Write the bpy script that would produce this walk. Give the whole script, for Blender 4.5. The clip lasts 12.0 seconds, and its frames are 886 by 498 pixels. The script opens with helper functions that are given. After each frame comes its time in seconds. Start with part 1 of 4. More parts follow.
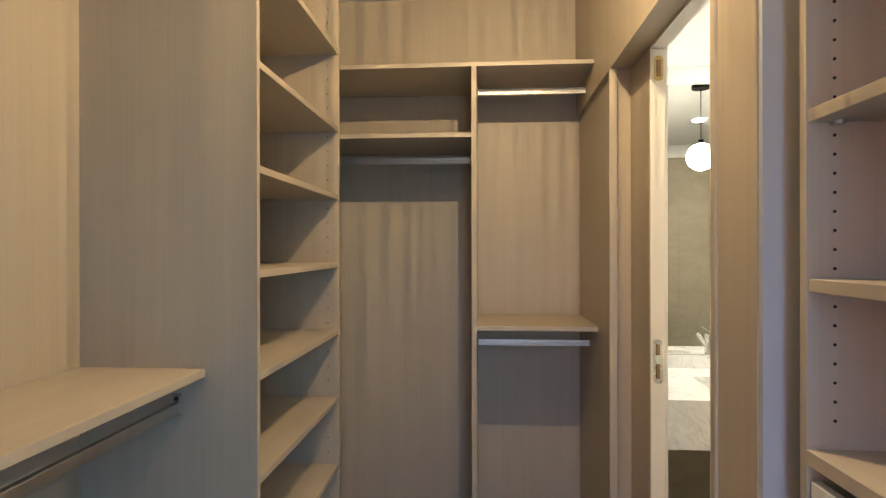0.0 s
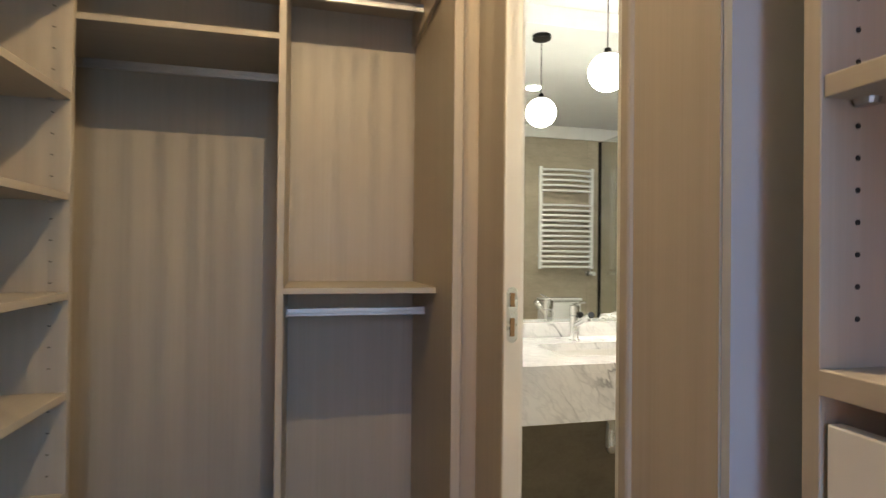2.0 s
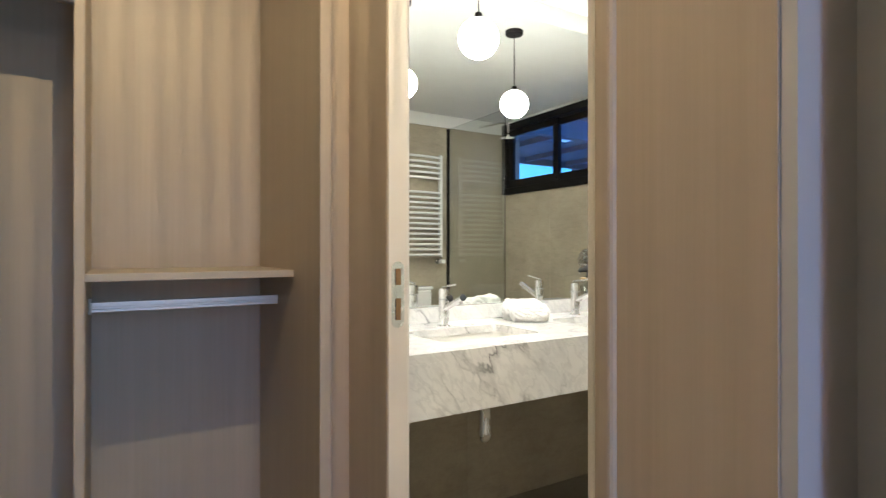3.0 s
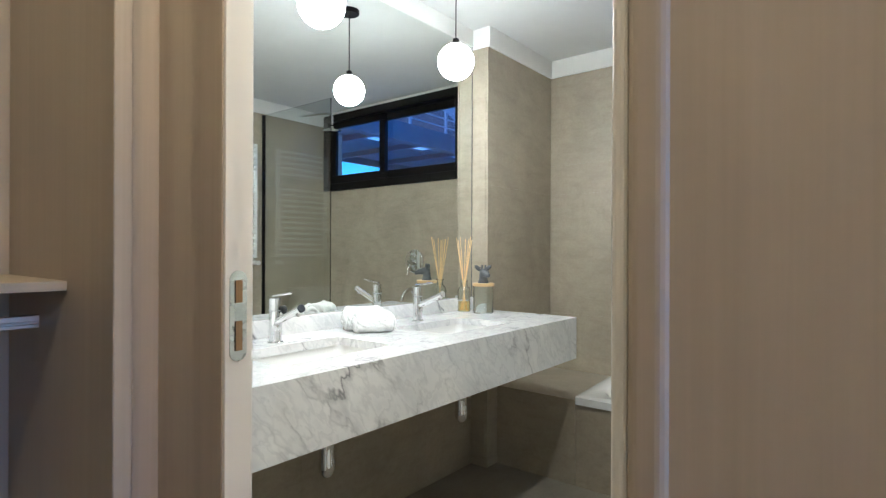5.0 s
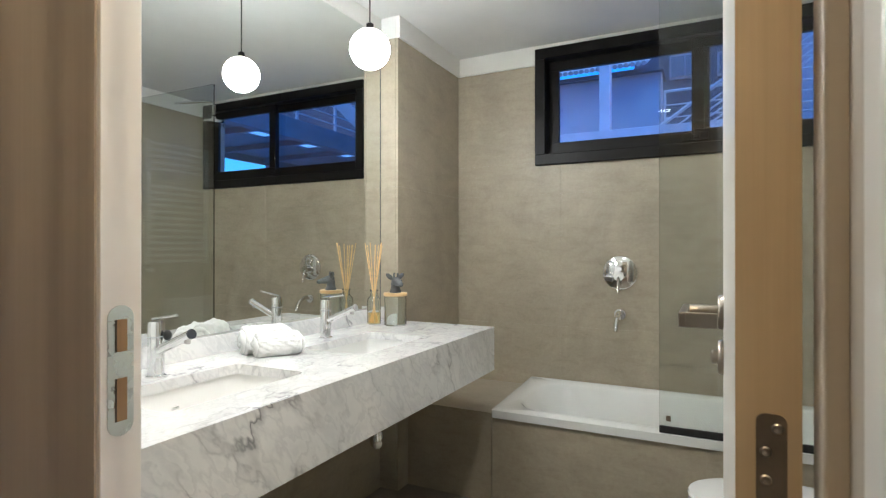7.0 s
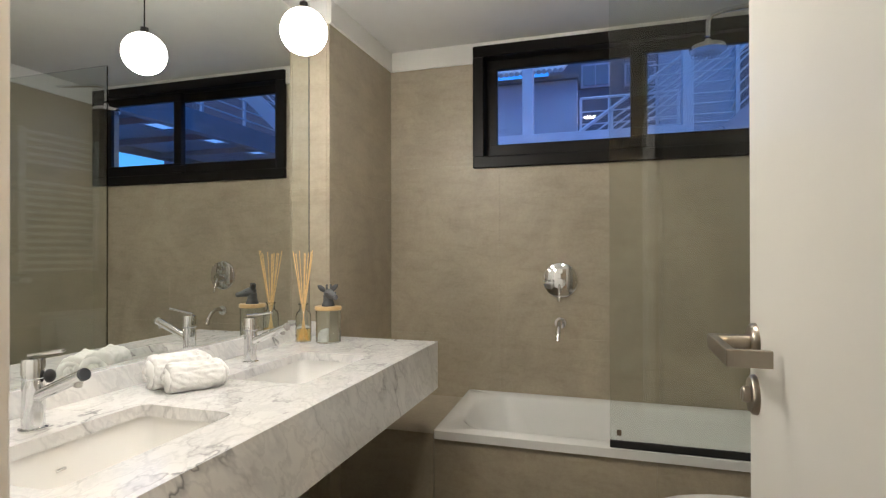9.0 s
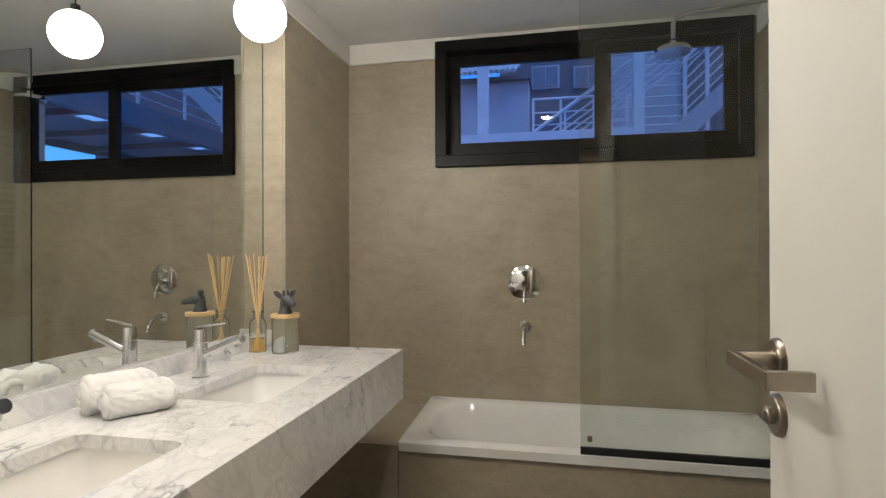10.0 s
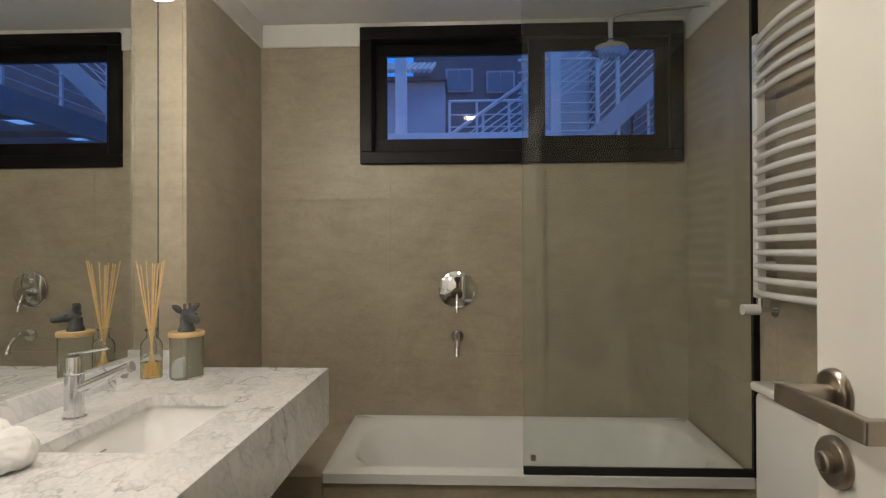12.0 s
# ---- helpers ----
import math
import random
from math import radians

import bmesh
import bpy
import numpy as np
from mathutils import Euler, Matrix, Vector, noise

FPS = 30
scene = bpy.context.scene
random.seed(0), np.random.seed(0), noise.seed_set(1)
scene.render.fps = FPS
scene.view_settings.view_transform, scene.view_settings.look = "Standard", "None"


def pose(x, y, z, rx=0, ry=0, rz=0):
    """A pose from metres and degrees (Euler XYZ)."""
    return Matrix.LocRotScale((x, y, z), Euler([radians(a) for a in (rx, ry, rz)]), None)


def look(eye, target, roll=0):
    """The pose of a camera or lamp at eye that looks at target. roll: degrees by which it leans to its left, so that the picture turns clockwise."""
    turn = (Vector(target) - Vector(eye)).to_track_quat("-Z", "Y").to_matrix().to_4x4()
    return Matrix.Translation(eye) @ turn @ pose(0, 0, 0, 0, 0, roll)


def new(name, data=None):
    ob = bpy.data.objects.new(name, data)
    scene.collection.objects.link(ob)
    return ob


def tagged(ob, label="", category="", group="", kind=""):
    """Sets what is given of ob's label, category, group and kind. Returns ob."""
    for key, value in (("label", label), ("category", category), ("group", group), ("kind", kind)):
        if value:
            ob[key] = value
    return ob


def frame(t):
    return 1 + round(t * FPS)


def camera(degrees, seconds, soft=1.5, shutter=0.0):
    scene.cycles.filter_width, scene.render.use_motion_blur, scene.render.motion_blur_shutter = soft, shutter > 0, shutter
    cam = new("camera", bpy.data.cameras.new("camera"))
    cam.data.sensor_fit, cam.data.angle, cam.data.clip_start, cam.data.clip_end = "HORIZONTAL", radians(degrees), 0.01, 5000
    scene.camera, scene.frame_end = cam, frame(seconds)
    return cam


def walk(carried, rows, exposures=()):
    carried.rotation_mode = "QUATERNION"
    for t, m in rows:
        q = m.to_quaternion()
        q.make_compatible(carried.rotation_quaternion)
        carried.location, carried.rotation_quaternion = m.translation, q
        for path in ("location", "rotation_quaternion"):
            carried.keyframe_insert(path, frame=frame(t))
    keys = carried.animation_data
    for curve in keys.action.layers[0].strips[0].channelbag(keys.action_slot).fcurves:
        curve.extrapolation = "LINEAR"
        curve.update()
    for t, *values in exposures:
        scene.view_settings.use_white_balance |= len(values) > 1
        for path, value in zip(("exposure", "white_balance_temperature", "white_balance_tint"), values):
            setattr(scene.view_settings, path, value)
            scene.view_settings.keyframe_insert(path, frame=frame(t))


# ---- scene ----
cam = camera(78.4, 12.0, soft=1.2, shutter=0.4)
PATH = [
    (0, (-0.108, -0.236, 1.49), (-0.252, 1.758, 1.49), -0.1),
    (0.5, (-0.087, -0.144, 1.477), (-0.185, 1.854, 1.47), -0.0),
    (1, (-0.049, 0.005, 1.421), (-0.029, 2.004, 1.413), -0.1),
    (1.5, (-0.022, 0.151, 1.331), (0.167, 2.142, 1.347), 0.3),
    (2, (-0.047, 0.295, 1.261), (0.432, 2.237, 1.277), 0.6),
    (2.5, (-0.065, 0.433, 1.213), (0.7, 2.281, 1.222), 0.2),
    (3, (-0.066, 0.575, 1.196), (0.969, 2.287, 1.199), 0.0),
    (3.5, (-0.06, 0.669, 1.186), (1.168, 2.248, 1.191), 0.0),
    (5.5, (0.023, 0.93, 1.215), (1.655, 2.086, 1.214), 0.2),
    (6, (0.049, 0.993, 1.22), (1.744, 2.053, 1.22), 0.1),
    (6.5, (0.07, 1.042, 1.224), (1.814, 2.022, 1.228), 0.0),
    (7, (0.099, 1.096, 1.235), (1.887, 1.992, 1.239), 0.0),
    (9, (0.237, 1.293, 1.268), (2.145, 1.89, 1.275), -0.1),
    (9.5, (0.279, 1.334, 1.27), (2.21, 1.853, 1.279), -0.2),
    (10, (0.321, 1.393, 1.284), (2.278, 1.806, 1.287), -0.2),
    (10.5, (0.365, 1.429, 1.294), (2.339, 1.752, 1.295), -0.1),
    (11, (0.408, 1.467, 1.3), (2.395, 1.691, 1.301), -0.1),
    (11.5, (0.455, 1.495, 1.299), (2.45, 1.64, 1.306), -0.1),
    (12, (0.521, 1.521, 1.295), (2.519, 1.602, 1.306), -0.2),
]
walk(cam, [(t, look(eye, target, roll)) for t, eye, target, roll in PATH], [
    (0, 0.2, 6800, 5), (1, 0.12, 6600, 4), (2, 0.14, 6400, 4), (2.5, 0.26, 6250, 4), (3.5, 0.38, 5750, 3), (5.5, 0.15, 5250, 2), (7, 0.05, 5550, 4),
    (9, -0.28, 6150, 8), (11, -0.60, 6350, 9), (12, -0.70, 6500, 9)])

# ---- world and light ----
world = bpy.data.worlds.new("dusk_sky")
scene.world = world
world.use_nodes = True
wn = world.node_tree
sky = wn.nodes.new("ShaderNodeTexSky")
sky.sky_type = "NISHITA"
sky.sun_disc = False
sky.sun_elevation = radians(0.5)
sky.ozone_density = 5.2
sky.sun_rotation = radians(200)
wn.links.new(sky.outputs[0], wn.nodes["Background"].inputs[0])
wn.nodes["Background"].inputs[1].default_value = 3.0


def lamp(name, kind, energy, color, m, size=0.1, size_y=None):
    data = bpy.data.lights.new(name, kind)
    data.energy, data.color = energy, color
    if kind == "AREA":
        data.shape = "RECTANGLE" if size_y else "DISK"
        data.size = size
        if size_y:
            data.size_y = size_y
    if kind == "SUN":
        data.angle = size
    if kind in ("POINT", "SPOT"):
        data.shadow_soft_size = size
    ob = new(name, data)
    ob.matrix_world = m
    return ob


# broad blue lamp from high up, added to brighten the courtyard at dusk
lamp("sun", "SUN", 3.0, (0.30, 0.56, 1.0), look((0, 0, 8), (3.0, 2.0, 0)), size=radians(20))
# unseen closet lamp, placed from its shadows, and an added bluish fill behind
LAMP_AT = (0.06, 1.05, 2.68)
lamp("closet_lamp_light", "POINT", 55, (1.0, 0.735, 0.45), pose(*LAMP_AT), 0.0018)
# area lamp added for bluish daylight from behind; its source is unseen
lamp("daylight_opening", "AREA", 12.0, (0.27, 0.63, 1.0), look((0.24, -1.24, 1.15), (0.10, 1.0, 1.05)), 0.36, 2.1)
# bathroom downlight
lamp("bath_downlight_light", "AREA", 12, (1.0, 0.90, 0.76), look((1.45, 1.48, 2.41), (1.45, 1.48, 0)), 0.09)


# ---- materials ----
def nodes_of(name):
    m = bpy.data.materials.new(name)
    m.use_nodes = True
    return m, m.node_tree, m.node_tree.nodes["Principled BSDF"]


def tex(nt, kind, scale=(1, 1, 1), coords="Object", **values):
    co = nt.nodes.new("ShaderNodeTexCoord")
    mp = nt.nodes.new("ShaderNodeMapping")
    mp.inputs["Scale"].default_value = scale
    nt.links.new(co.outputs[coords], mp.inputs[0])
    t = nt.nodes.new(kind)
    for k, v in values.items():
        t.inputs[k.replace("_", " ")].default_value = v
    nt.links.new(mp.outputs[0], t.inputs["Vector"])
    return t


def ramp(nt, source, stops):
    r = nt.nodes.new("ShaderNodeValToRGB")
    while len(r.color_ramp.elements) < len(stops):
        r.color_ramp.elements.new(0.5)
    for e, (p, c) in zip(r.color_ramp.elements, stops):
        e.position, e.color = p, (*c, 1)
    nt.links.new(source, r.inputs[0])
    return r.outputs[0]


def mixc(nt, a, b, fac, mode="MIX"):
    n = nt.nodes.new("ShaderNodeMix")
    n.data_type, n.blend_type = "RGBA", mode
    for sock, v in ((n.inputs[0], fac), (n.inputs[6], a), (n.inputs[7], b)):
        if isinstance(v, (int, float)):
            sock.default_value = v
        elif isinstance(v, tuple):
            sock.default_value = (*v, 1)
        else:
            nt.links.new(v, sock)
    return n.outputs[2]


def bump(nt, p, height, strength=0.1, distance=0.002):
    b = nt.nodes.new("ShaderNodeBump")
    b.inputs["Strength"].default_value, b.inputs["Distance"].default_value = strength, distance
    nt.links.new(height, b.inputs["Height"])
    nt.links.new(b.outputs[0], p.inputs["Normal"])


def plain(name, color, rough=0.5, metal=0.0, vary=0.06, scale=6.0, relief=0.03, coat=0.0, spec=0.5):
    m, nt, p = nodes_of(name)
    n1 = tex(nt, "ShaderNodeTexNoise", (1, 1, 1), Scale=scale, Detail=5.0)
    n2 = tex(nt, "ShaderNodeTexNoise", (1, 1, 1), Scale=scale * 30, Detail=2.0)
    dark = tuple(c * (1 - vary) for c in color)
    light = tuple(min(1, c * (1 + vary)) for c in color)
    nt.links.new(ramp(nt, n1.outputs[0], [(0.3, dark), (0.7, light)]), p.inputs["Base Color"])
    rr = nt.nodes.new("ShaderNodeMapRange")
    rr.inputs[3].default_value, rr.inputs[4].default_value = max(0, rough - 0.06), rough + 0.06
    nt.links.new(n1.outputs[0], rr.inputs[0])
    nt.links.new(rr.outputs[0], p.inputs["Roughness"])
    p.inputs["Metallic"].default_value = metal
    p.inputs["Coat Weight"].default_value = coat
    p.inputs["Specular IOR Level"].default_value = spec
    if relief:
        bump(nt, p, n2.outputs[0], relief, 0.001)
    return m


def wood(name, base, dark, light, along="z", rough=0.45):
    """Ash laminate: long fibres; broad bands along one axis are figure and painted lamp streaks."""
    m, nt, p = nodes_of(name)
    fine = {"z": (90, 90, 1.4), "y": (90, 1.4, 90), "x": (1.4, 90, 90)}[along]
    broad = {"z": (15, 15, 0.6), "y": (15, 0.6, 15), "x": (0.6, 15, 15)}[along]
    f = tex(nt, "ShaderNodeTexNoise", fine, Scale=1.0, Detail=6.0, Roughness=0.65, Distortion=0.3)
    b = tex(nt, "ShaderNodeTexNoise", broad, Scale=1.0, Detail=3.0, Distortion=0.6)
    c1 = ramp(nt, f.outputs[0], [(0.25, dark), (0.5, base), (0.75, light)])
    c2 = ramp(nt, b.outputs[0], [(0.34, (0.945, 0.942, 0.938)), (0.66, (1.0, 1.0, 1.0))])
    nt.links.new(mixc(nt, c1, c2, 1.0, "MULTIPLY"), p.inputs["Base Color"])
    p.inputs["Roughness"].default_value = rough
    bump(nt, p, f.outputs[0], 0.03, 0.001)
    return m


def marble(name):
    m, nt, p = nodes_of(name)
    cloud = tex(nt, "ShaderNodeTexNoise", (1, 1, 1), Scale=3.2, Detail=8.0, Roughness=0.6, Distortion=0.6)
    warp = tex(nt, "ShaderNodeTexNoise", (1.0, 1.0, 1.0), Scale=1.6, Detail=3.0, Roughness=0.5)
    co = nt.nodes.new("ShaderNodeTexCoord")
    mp = nt.nodes.new("ShaderNodeMapping")
    mp.vector_type = "TEXTURE"
    mp.inputs["Rotation"].default_value = (0.0, 0.85, 0.30)
    mp.inputs["Scale"].default_value = (0.34, 0.10, 0.11)
    nt.links.new(co.outputs["Object"], mp.inputs[0])
    add = nt.nodes.new("ShaderNodeVectorMath")
    add.operation = "MULTIPLY_ADD"
    add.inputs[1].default_value = (0.7, 0.7, 0.7)
    nt.links.new(warp.outputs[1], add.inputs[0])
    nt.links.new(mp.outputs[0], add.inputs[2])
    vein = nt.nodes.new("ShaderNodeTexNoise")
    vein.inputs["Scale"].default_value, vein.inputs["Detail"].default_value = 1.0, 4.0
    nt.links.new(add.outputs[0], vein.inputs["Vector"])
    white, grey = (0.86, 0.85, 0.84), (0.75, 0.75, 0.75)
    c1 = ramp(nt, cloud.outputs[0], [(0.35, grey), (0.62, white)])
    v = ramp(nt, vein.outputs[0], [(0.475, (1, 1, 1)), (0.498, (0.30, 0.30, 0.32)), (0.512, (0.74, 0.74, 0.75)), (0.56, (1, 1, 1))])
    mask = tex(nt, "ShaderNodeTexNoise", (1, 1, 1), Scale=3.4, Detail=3.0)
    mk = ramp(nt, mask.outputs[0], [(0.40, (0.10, 0.10, 0.10)), (0.56, (0.42, 0.42, 0.42)), (0.66, (1, 1, 1))])
    hair = nt.nodes.new("ShaderNodeTexNoise")
    hair.inputs["Scale"].default_value, hair.inputs["Detail"].default_value = 2.3, 5.0
    nt.links.new(add.outputs[0], hair.inputs["Vector"])
    h = ramp(nt, hair.outputs[0], [(0.44, (1, 1, 1)), (0.50, (0.86, 0.86, 0.87)), (0.53, (0.99, 0.99, 0.99)), (0.62, (0.90, 0.90, 0.91)), (0.70, (1, 1, 1))])
    veined = mixc(nt, mixc(nt, (1.0, 1.0, 1.0), v, mk), h, 1.0, "MULTIPLY")
    nt.links.new(mixc(nt, c1, veined, 1.0, "MULTIPLY"), p.inputs["Base Color"])
    p.inputs["Roughness"].default_value = 0.16
    p.inputs["Coat Weight"].default_value = 0.25
    return m


def tile_stone(name, color, rough=0.42):
    """Concrete-look porcelain: clouds, smears and fine speckle."""
    m, nt, p = nodes_of(name)
    a = tex(nt, "ShaderNodeTexNoise", (1, 1, 1), Scale=2.6, Detail=8.0, Roughness=0.66, Distortion=0.8)
    s = tex(nt, "ShaderNodeTexNoise", (3, 3, 11), Scale=2.0, Detail=9.0, Roughness=0.72, Distortion=0.5)
    b = tex(nt, "ShaderNodeTexNoise", (1, 1, 1), Scale=60.0, Detail=6.0, Roughness=0.75)
    info = nt.nodes.new("ShaderNodeObjectInfo")
    c1 = ramp(nt, a.outputs[0], [(0.3, tuple(c * 0.82 for c in color)), (0.55, color), (0.75, tuple(c * 1.13 for c in color))])
    c2 = ramp(nt, s.outputs[0], [(0.32, (0.84, 0.84, 0.825)), (0.5, (0.96, 0.96, 0.955)), (0.68, (1, 1, 1))])
    c4 = ramp(nt, b.outputs[0], [(0.35, (0.90, 0.90, 0.895)), (0.6, (1, 1, 1))])
    c3 = ramp(nt, info.outputs["Random"], [(0.0, (0.96, 0.96, 0.96)), (1.0, (1, 1, 1))])
    c = mixc(nt, mixc(nt, c1, c2, 1.0, "MULTIPLY"), mixc(nt, c4, c3, 1.0, "MULTIPLY"), 1.0, "MULTIPLY")
    nt.links.new(c, p.inputs["Base Color"])
    rr = nt.nodes.new("ShaderNodeMapRange")
    rr.inputs[3].default_value, rr.inputs[4].default_value = rough - 0.10, rough + 0.10
    nt.links.new(s.outputs[0], rr.inputs[0])
    nt.links.new(rr.outputs[0], p.inputs["Roughness"])
    bump(nt, p, b.outputs[0], 0.05, 0.001)
    return m


def glass(name, tint=(1, 1, 1), rough=0.0, ior=1.45):
    m, nt, p = nodes_of(name)
    p.inputs["Base Color"].default_value = (*tint, 1)
    p.inputs["Transmission Weight"].default_value = 1.0
    p.inputs["Roughness"].default_value = rough
    p.inputs["IOR"].default_value = ior
    return m


def glow(name, color, strength):
    m, nt, p = nodes_of(name)
    p.inputs["Base Color"].default_value = (0.9, 0.9, 0.9, 1)
    p.inputs["Emission Color"].default_value = (*color, 1)
    p.inputs["Emission Strength"].default_value = strength
    return m


ASH = wood("ash_laminate", (0.45, 0.392, 0.312), (0.425, 0.368, 0.29), (0.475, 0.416, 0.335))
ASH_Y = wood("ash_laminate_lengthwise", (0.45, 0.392, 0.312), (0.425, 0.368, 0.29), (0.475, 0.416, 0.335), "y")
ASH_X = wood("ash_laminate_crosswise", (0.45, 0.392, 0.312), (0.425, 0.368, 0.29), (0.475, 0.416, 0.335), "x")
VENEER = wood("veneer_edge", (0.56, 0.43, 0.27), (0.50, 0.375, 0.225), (0.61, 0.48, 0.31))
RAWWOOD = wood("raw_mortise_wood", (0.30, 0.18, 0.08), (0.24, 0.14, 0.06), (0.36, 0.22, 0.10))
WHITE = plain("white_paint", (0.78, 0.77, 0.74), 0.45, vary=0.02, relief=0.03)
CEIL = plain("ceiling_paint", (0.76, 0.76, 0.745), 0.7, vary=0.02, relief=0.05)
FILLER = plain("grey_filler_paint", (0.46, 0.47, 0.48), 0.5, vary=0.03, relief=0.03)
LACQUER = plain("white_lacquer", (0.76, 0.74, 0.69), 0.35, vary=0.02, relief=0.02)
TILE = tile_stone("greige_porcelain_tile", (0.43, 0.372, 0.282))
TILE_FLOOR = tile_stone("greige_floor_tile", (0.28, 0.25, 0.20))
GROUT = plain("grout", (0.40, 0.348, 0.265), 0.8, vary=0.1, relief=0.1)
MARBLE = marble("white_veined_marble")
CERAMIC = plain("white_ceramic", (0.80, 0.79, 0.77), 0.08, vary=0.01, relief=0.0, coat=0.4)
ENAMEL = plain("white_enamel", (0.80, 0.80, 0.78), 0.12, vary=0.01, relief=0.0, coat=0.4)
CHROME = plain("polished_chrome", (0.80, 0.80, 0.80), 0.06, 1.0, vary=0.02, relief=0.0)
NICKEL = plain("brushed_nickel", (0.40, 0.355, 0.30), 0.30, 1.0, vary=0.06, scale=40, relief=0.05)
BRONZE = plain("bronzed_steel", (0.24, 0.19, 0.14), 0.38, 0.9, vary=0.15, scale=40)
ZINC = plain("zinc_plate", (0.58, 0.61, 0.58), 0.28, 1.0, vary=0.02, scale=40, relief=0.01)
BRASS = plain("brass", (0.60, 0.45, 0.20), 0.35, 1.0, vary=0.1, scale=40)
ALU = plain("anodised_aluminium", (0.50, 0.48, 0.46), 0.42, 1.0, vary=0.05, scale=30)
BLACK = plain("black_aluminium", (0.010, 0.0088, 0.0082), 0.36, 0.0, vary=0.2, scale=12, relief=0.03, spec=0.12)
CAP_REFLECTION = plain("dark_cap_reflection", (0.05, 0.055, 0.065), 0.4, 0.3, vary=0.1, scale=60)
RUBBER = plain("black_rubber", (0.012, 0.012, 0.013), 0.5, vary=0.1, relief=0.02)
# near-black put where pin holes and slots lie in shade; also a dark screw
HOLE = plain("dark_hole", (0.02, 0.018, 0.015), 0.8, vary=0.1, relief=0.0)
MIRROR, _nt, _p = nodes_of("mirror_silver")
_p.inputs["Base Color"].default_value = (0.86, 0.88, 0.86, 1)
_p.inputs["Metallic"].default_value, _p.inputs["Roughness"].default_value = 1.0, 0.0
PANE = glass("window_pane", (0.93, 0.96, 1.0))
SHOWER_GLASS = glass("shower_glass", (0.855, 0.89, 0.86), 0.0, 1.52)
JAR_GLASS = glass("jar_glass", (0.95, 0.98, 0.96))
OIL = glass("amber_oil", (0.95, 0.72, 0.30), 0.02, 1.4)
TOWEL = plain("white_terry", (0.82, 0.81, 0.79), 0.95, vary=0.03, scale=20, relief=0.6)
BAMBOO = wood("bamboo", (0.62, 0.42, 0.20), (0.52, 0.34, 0.15), (0.70, 0.50, 0.27), "y")
REED = plain("rattan_reed", (0.78, 0.54, 0.25), 0.7, vary=0.12, scale=60)
SLATE = plain("slate_resin", (0.075, 0.08, 0.085), 0.6, vary=0.15, scale=40, relief=0.2)
GLOBE = glow("opal_globe", (1.0, 0.91, 0.80), 92.0)
# emission dimmed towards the crown to keep the ceiling above from burning out
_nt = GLOBE.node_tree
_co, _sep, _mr = (_nt.nodes.new("ShaderNode" + k) for k in ("TexCoord", "SeparateXYZ", "MapRange"))
_mr.inputs[1].default_value, _mr.inputs[2].default_value = 0.40, 0.92
_mr.inputs[3].default_value, _mr.inputs[4].default_value = 94.0, 10.0
_nt.links.new(_co.outputs["Generated"], _sep.inputs[0])
_nt.links.new(_sep.outputs[2], _mr.inputs[0])
_nt.links.new(_mr.outputs[0], _nt.nodes["Principled BSDF"].inputs["Emission Strength"])
LAMP_DISC = glow("downlight_diffuser", (1.0, 0.90, 0.78), 20.0)
FACADE = plain("facade_render", (0.34, 0.35, 0.40), 0.9, vary=0.1, scale=1.5, relief=0.2)
STEEL = plain("painted_steel", (0.50, 0.52, 0.56), 0.5, 0.0, vary=0.08)
DARKWALL = plain("dark_cladding", (0.10, 0.10, 0.12), 0.8, vary=0.15, scale=2)
CANOPY = plain("dark_canopy_steel", (0.20, 0.21, 0.23), 0.6, vary=0.15, scale=3)
SKYLIGHT, _nt, _p = nodes_of("milky_skylight")
_tr = _nt.nodes.new("ShaderNodeBsdfTranslucent")
_tr.inputs["Color"].default_value = (0.88, 0.90, 0.92, 1)
_nt.links.new(_tr.outputs[0], _nt.nodes["Material Output"].inputs["Surface"])
DIMPANE = plain("dim_pane", (0.16, 0.17, 0.20), 0.2, vary=0.1, scale=2, relief=0.0)
ROOFTILE = plain("roof_tile", (0.45, 0.42, 0.42), 0.8, vary=0.15, scale=5)
OAKFLOOR = wood("oak_floor", (0.22, 0.15, 0.09), (0.17, 0.115, 0.07), (0.27, 0.19, 0.12), "y", 0.5)


# ---- builders ----
def thing(name, base, label="", category="", group="", kind=""):
    ob = new(name)
    ob.empty_display_size = 0.05
    ob.location = base
    return tagged(ob, label, category, group, kind)


def place(ob):
    """The pose that an object has through its chain of parents."""
    m = Matrix.LocRotScale(ob.location, ob.rotation_euler, ob.scale)
    return place(ob.parent) @ ob.matrix_parent_inverse @ m if ob.parent else m


def part(name, bm, material, parent=None, label="", smooth=False, kind=""):
    me = bpy.data.meshes.new(name)
    if smooth:
        for f in bm.faces:
            f.smooth = True
    bm.to_mesh(me)
    bm.free()
    me.materials.append(material)
    if smooth:
        me.set_sharp_from_angle(angle=radians(40))
    ob = new(name, me)
    if parent:
        ob.parent = parent
        ob.matrix_parent_inverse = place(parent).inverted()
    return tagged(ob, label, kind=kind)


def box(x0, x1, y0, y1, z0, z1, bevel=0.0, seg=1, bm=None):
    own = bmesh.new()
    bmesh.ops.create_cube(own, size=1)
    for v in own.verts:
        v.co = Vector(((x0 + x1) / 2 + v.co.x * (x1 - x0), (y0 + y1) / 2 + v.co.y * (y1 - y0), (z0 + z1) / 2 + v.co.z * (z1 - z0)))
    if bevel:
        bmesh.ops.bevel(own, geom=own.edges[:], offset=bevel, segments=seg, affect="EDGES", profile=0.5)
    return join(bm, own)


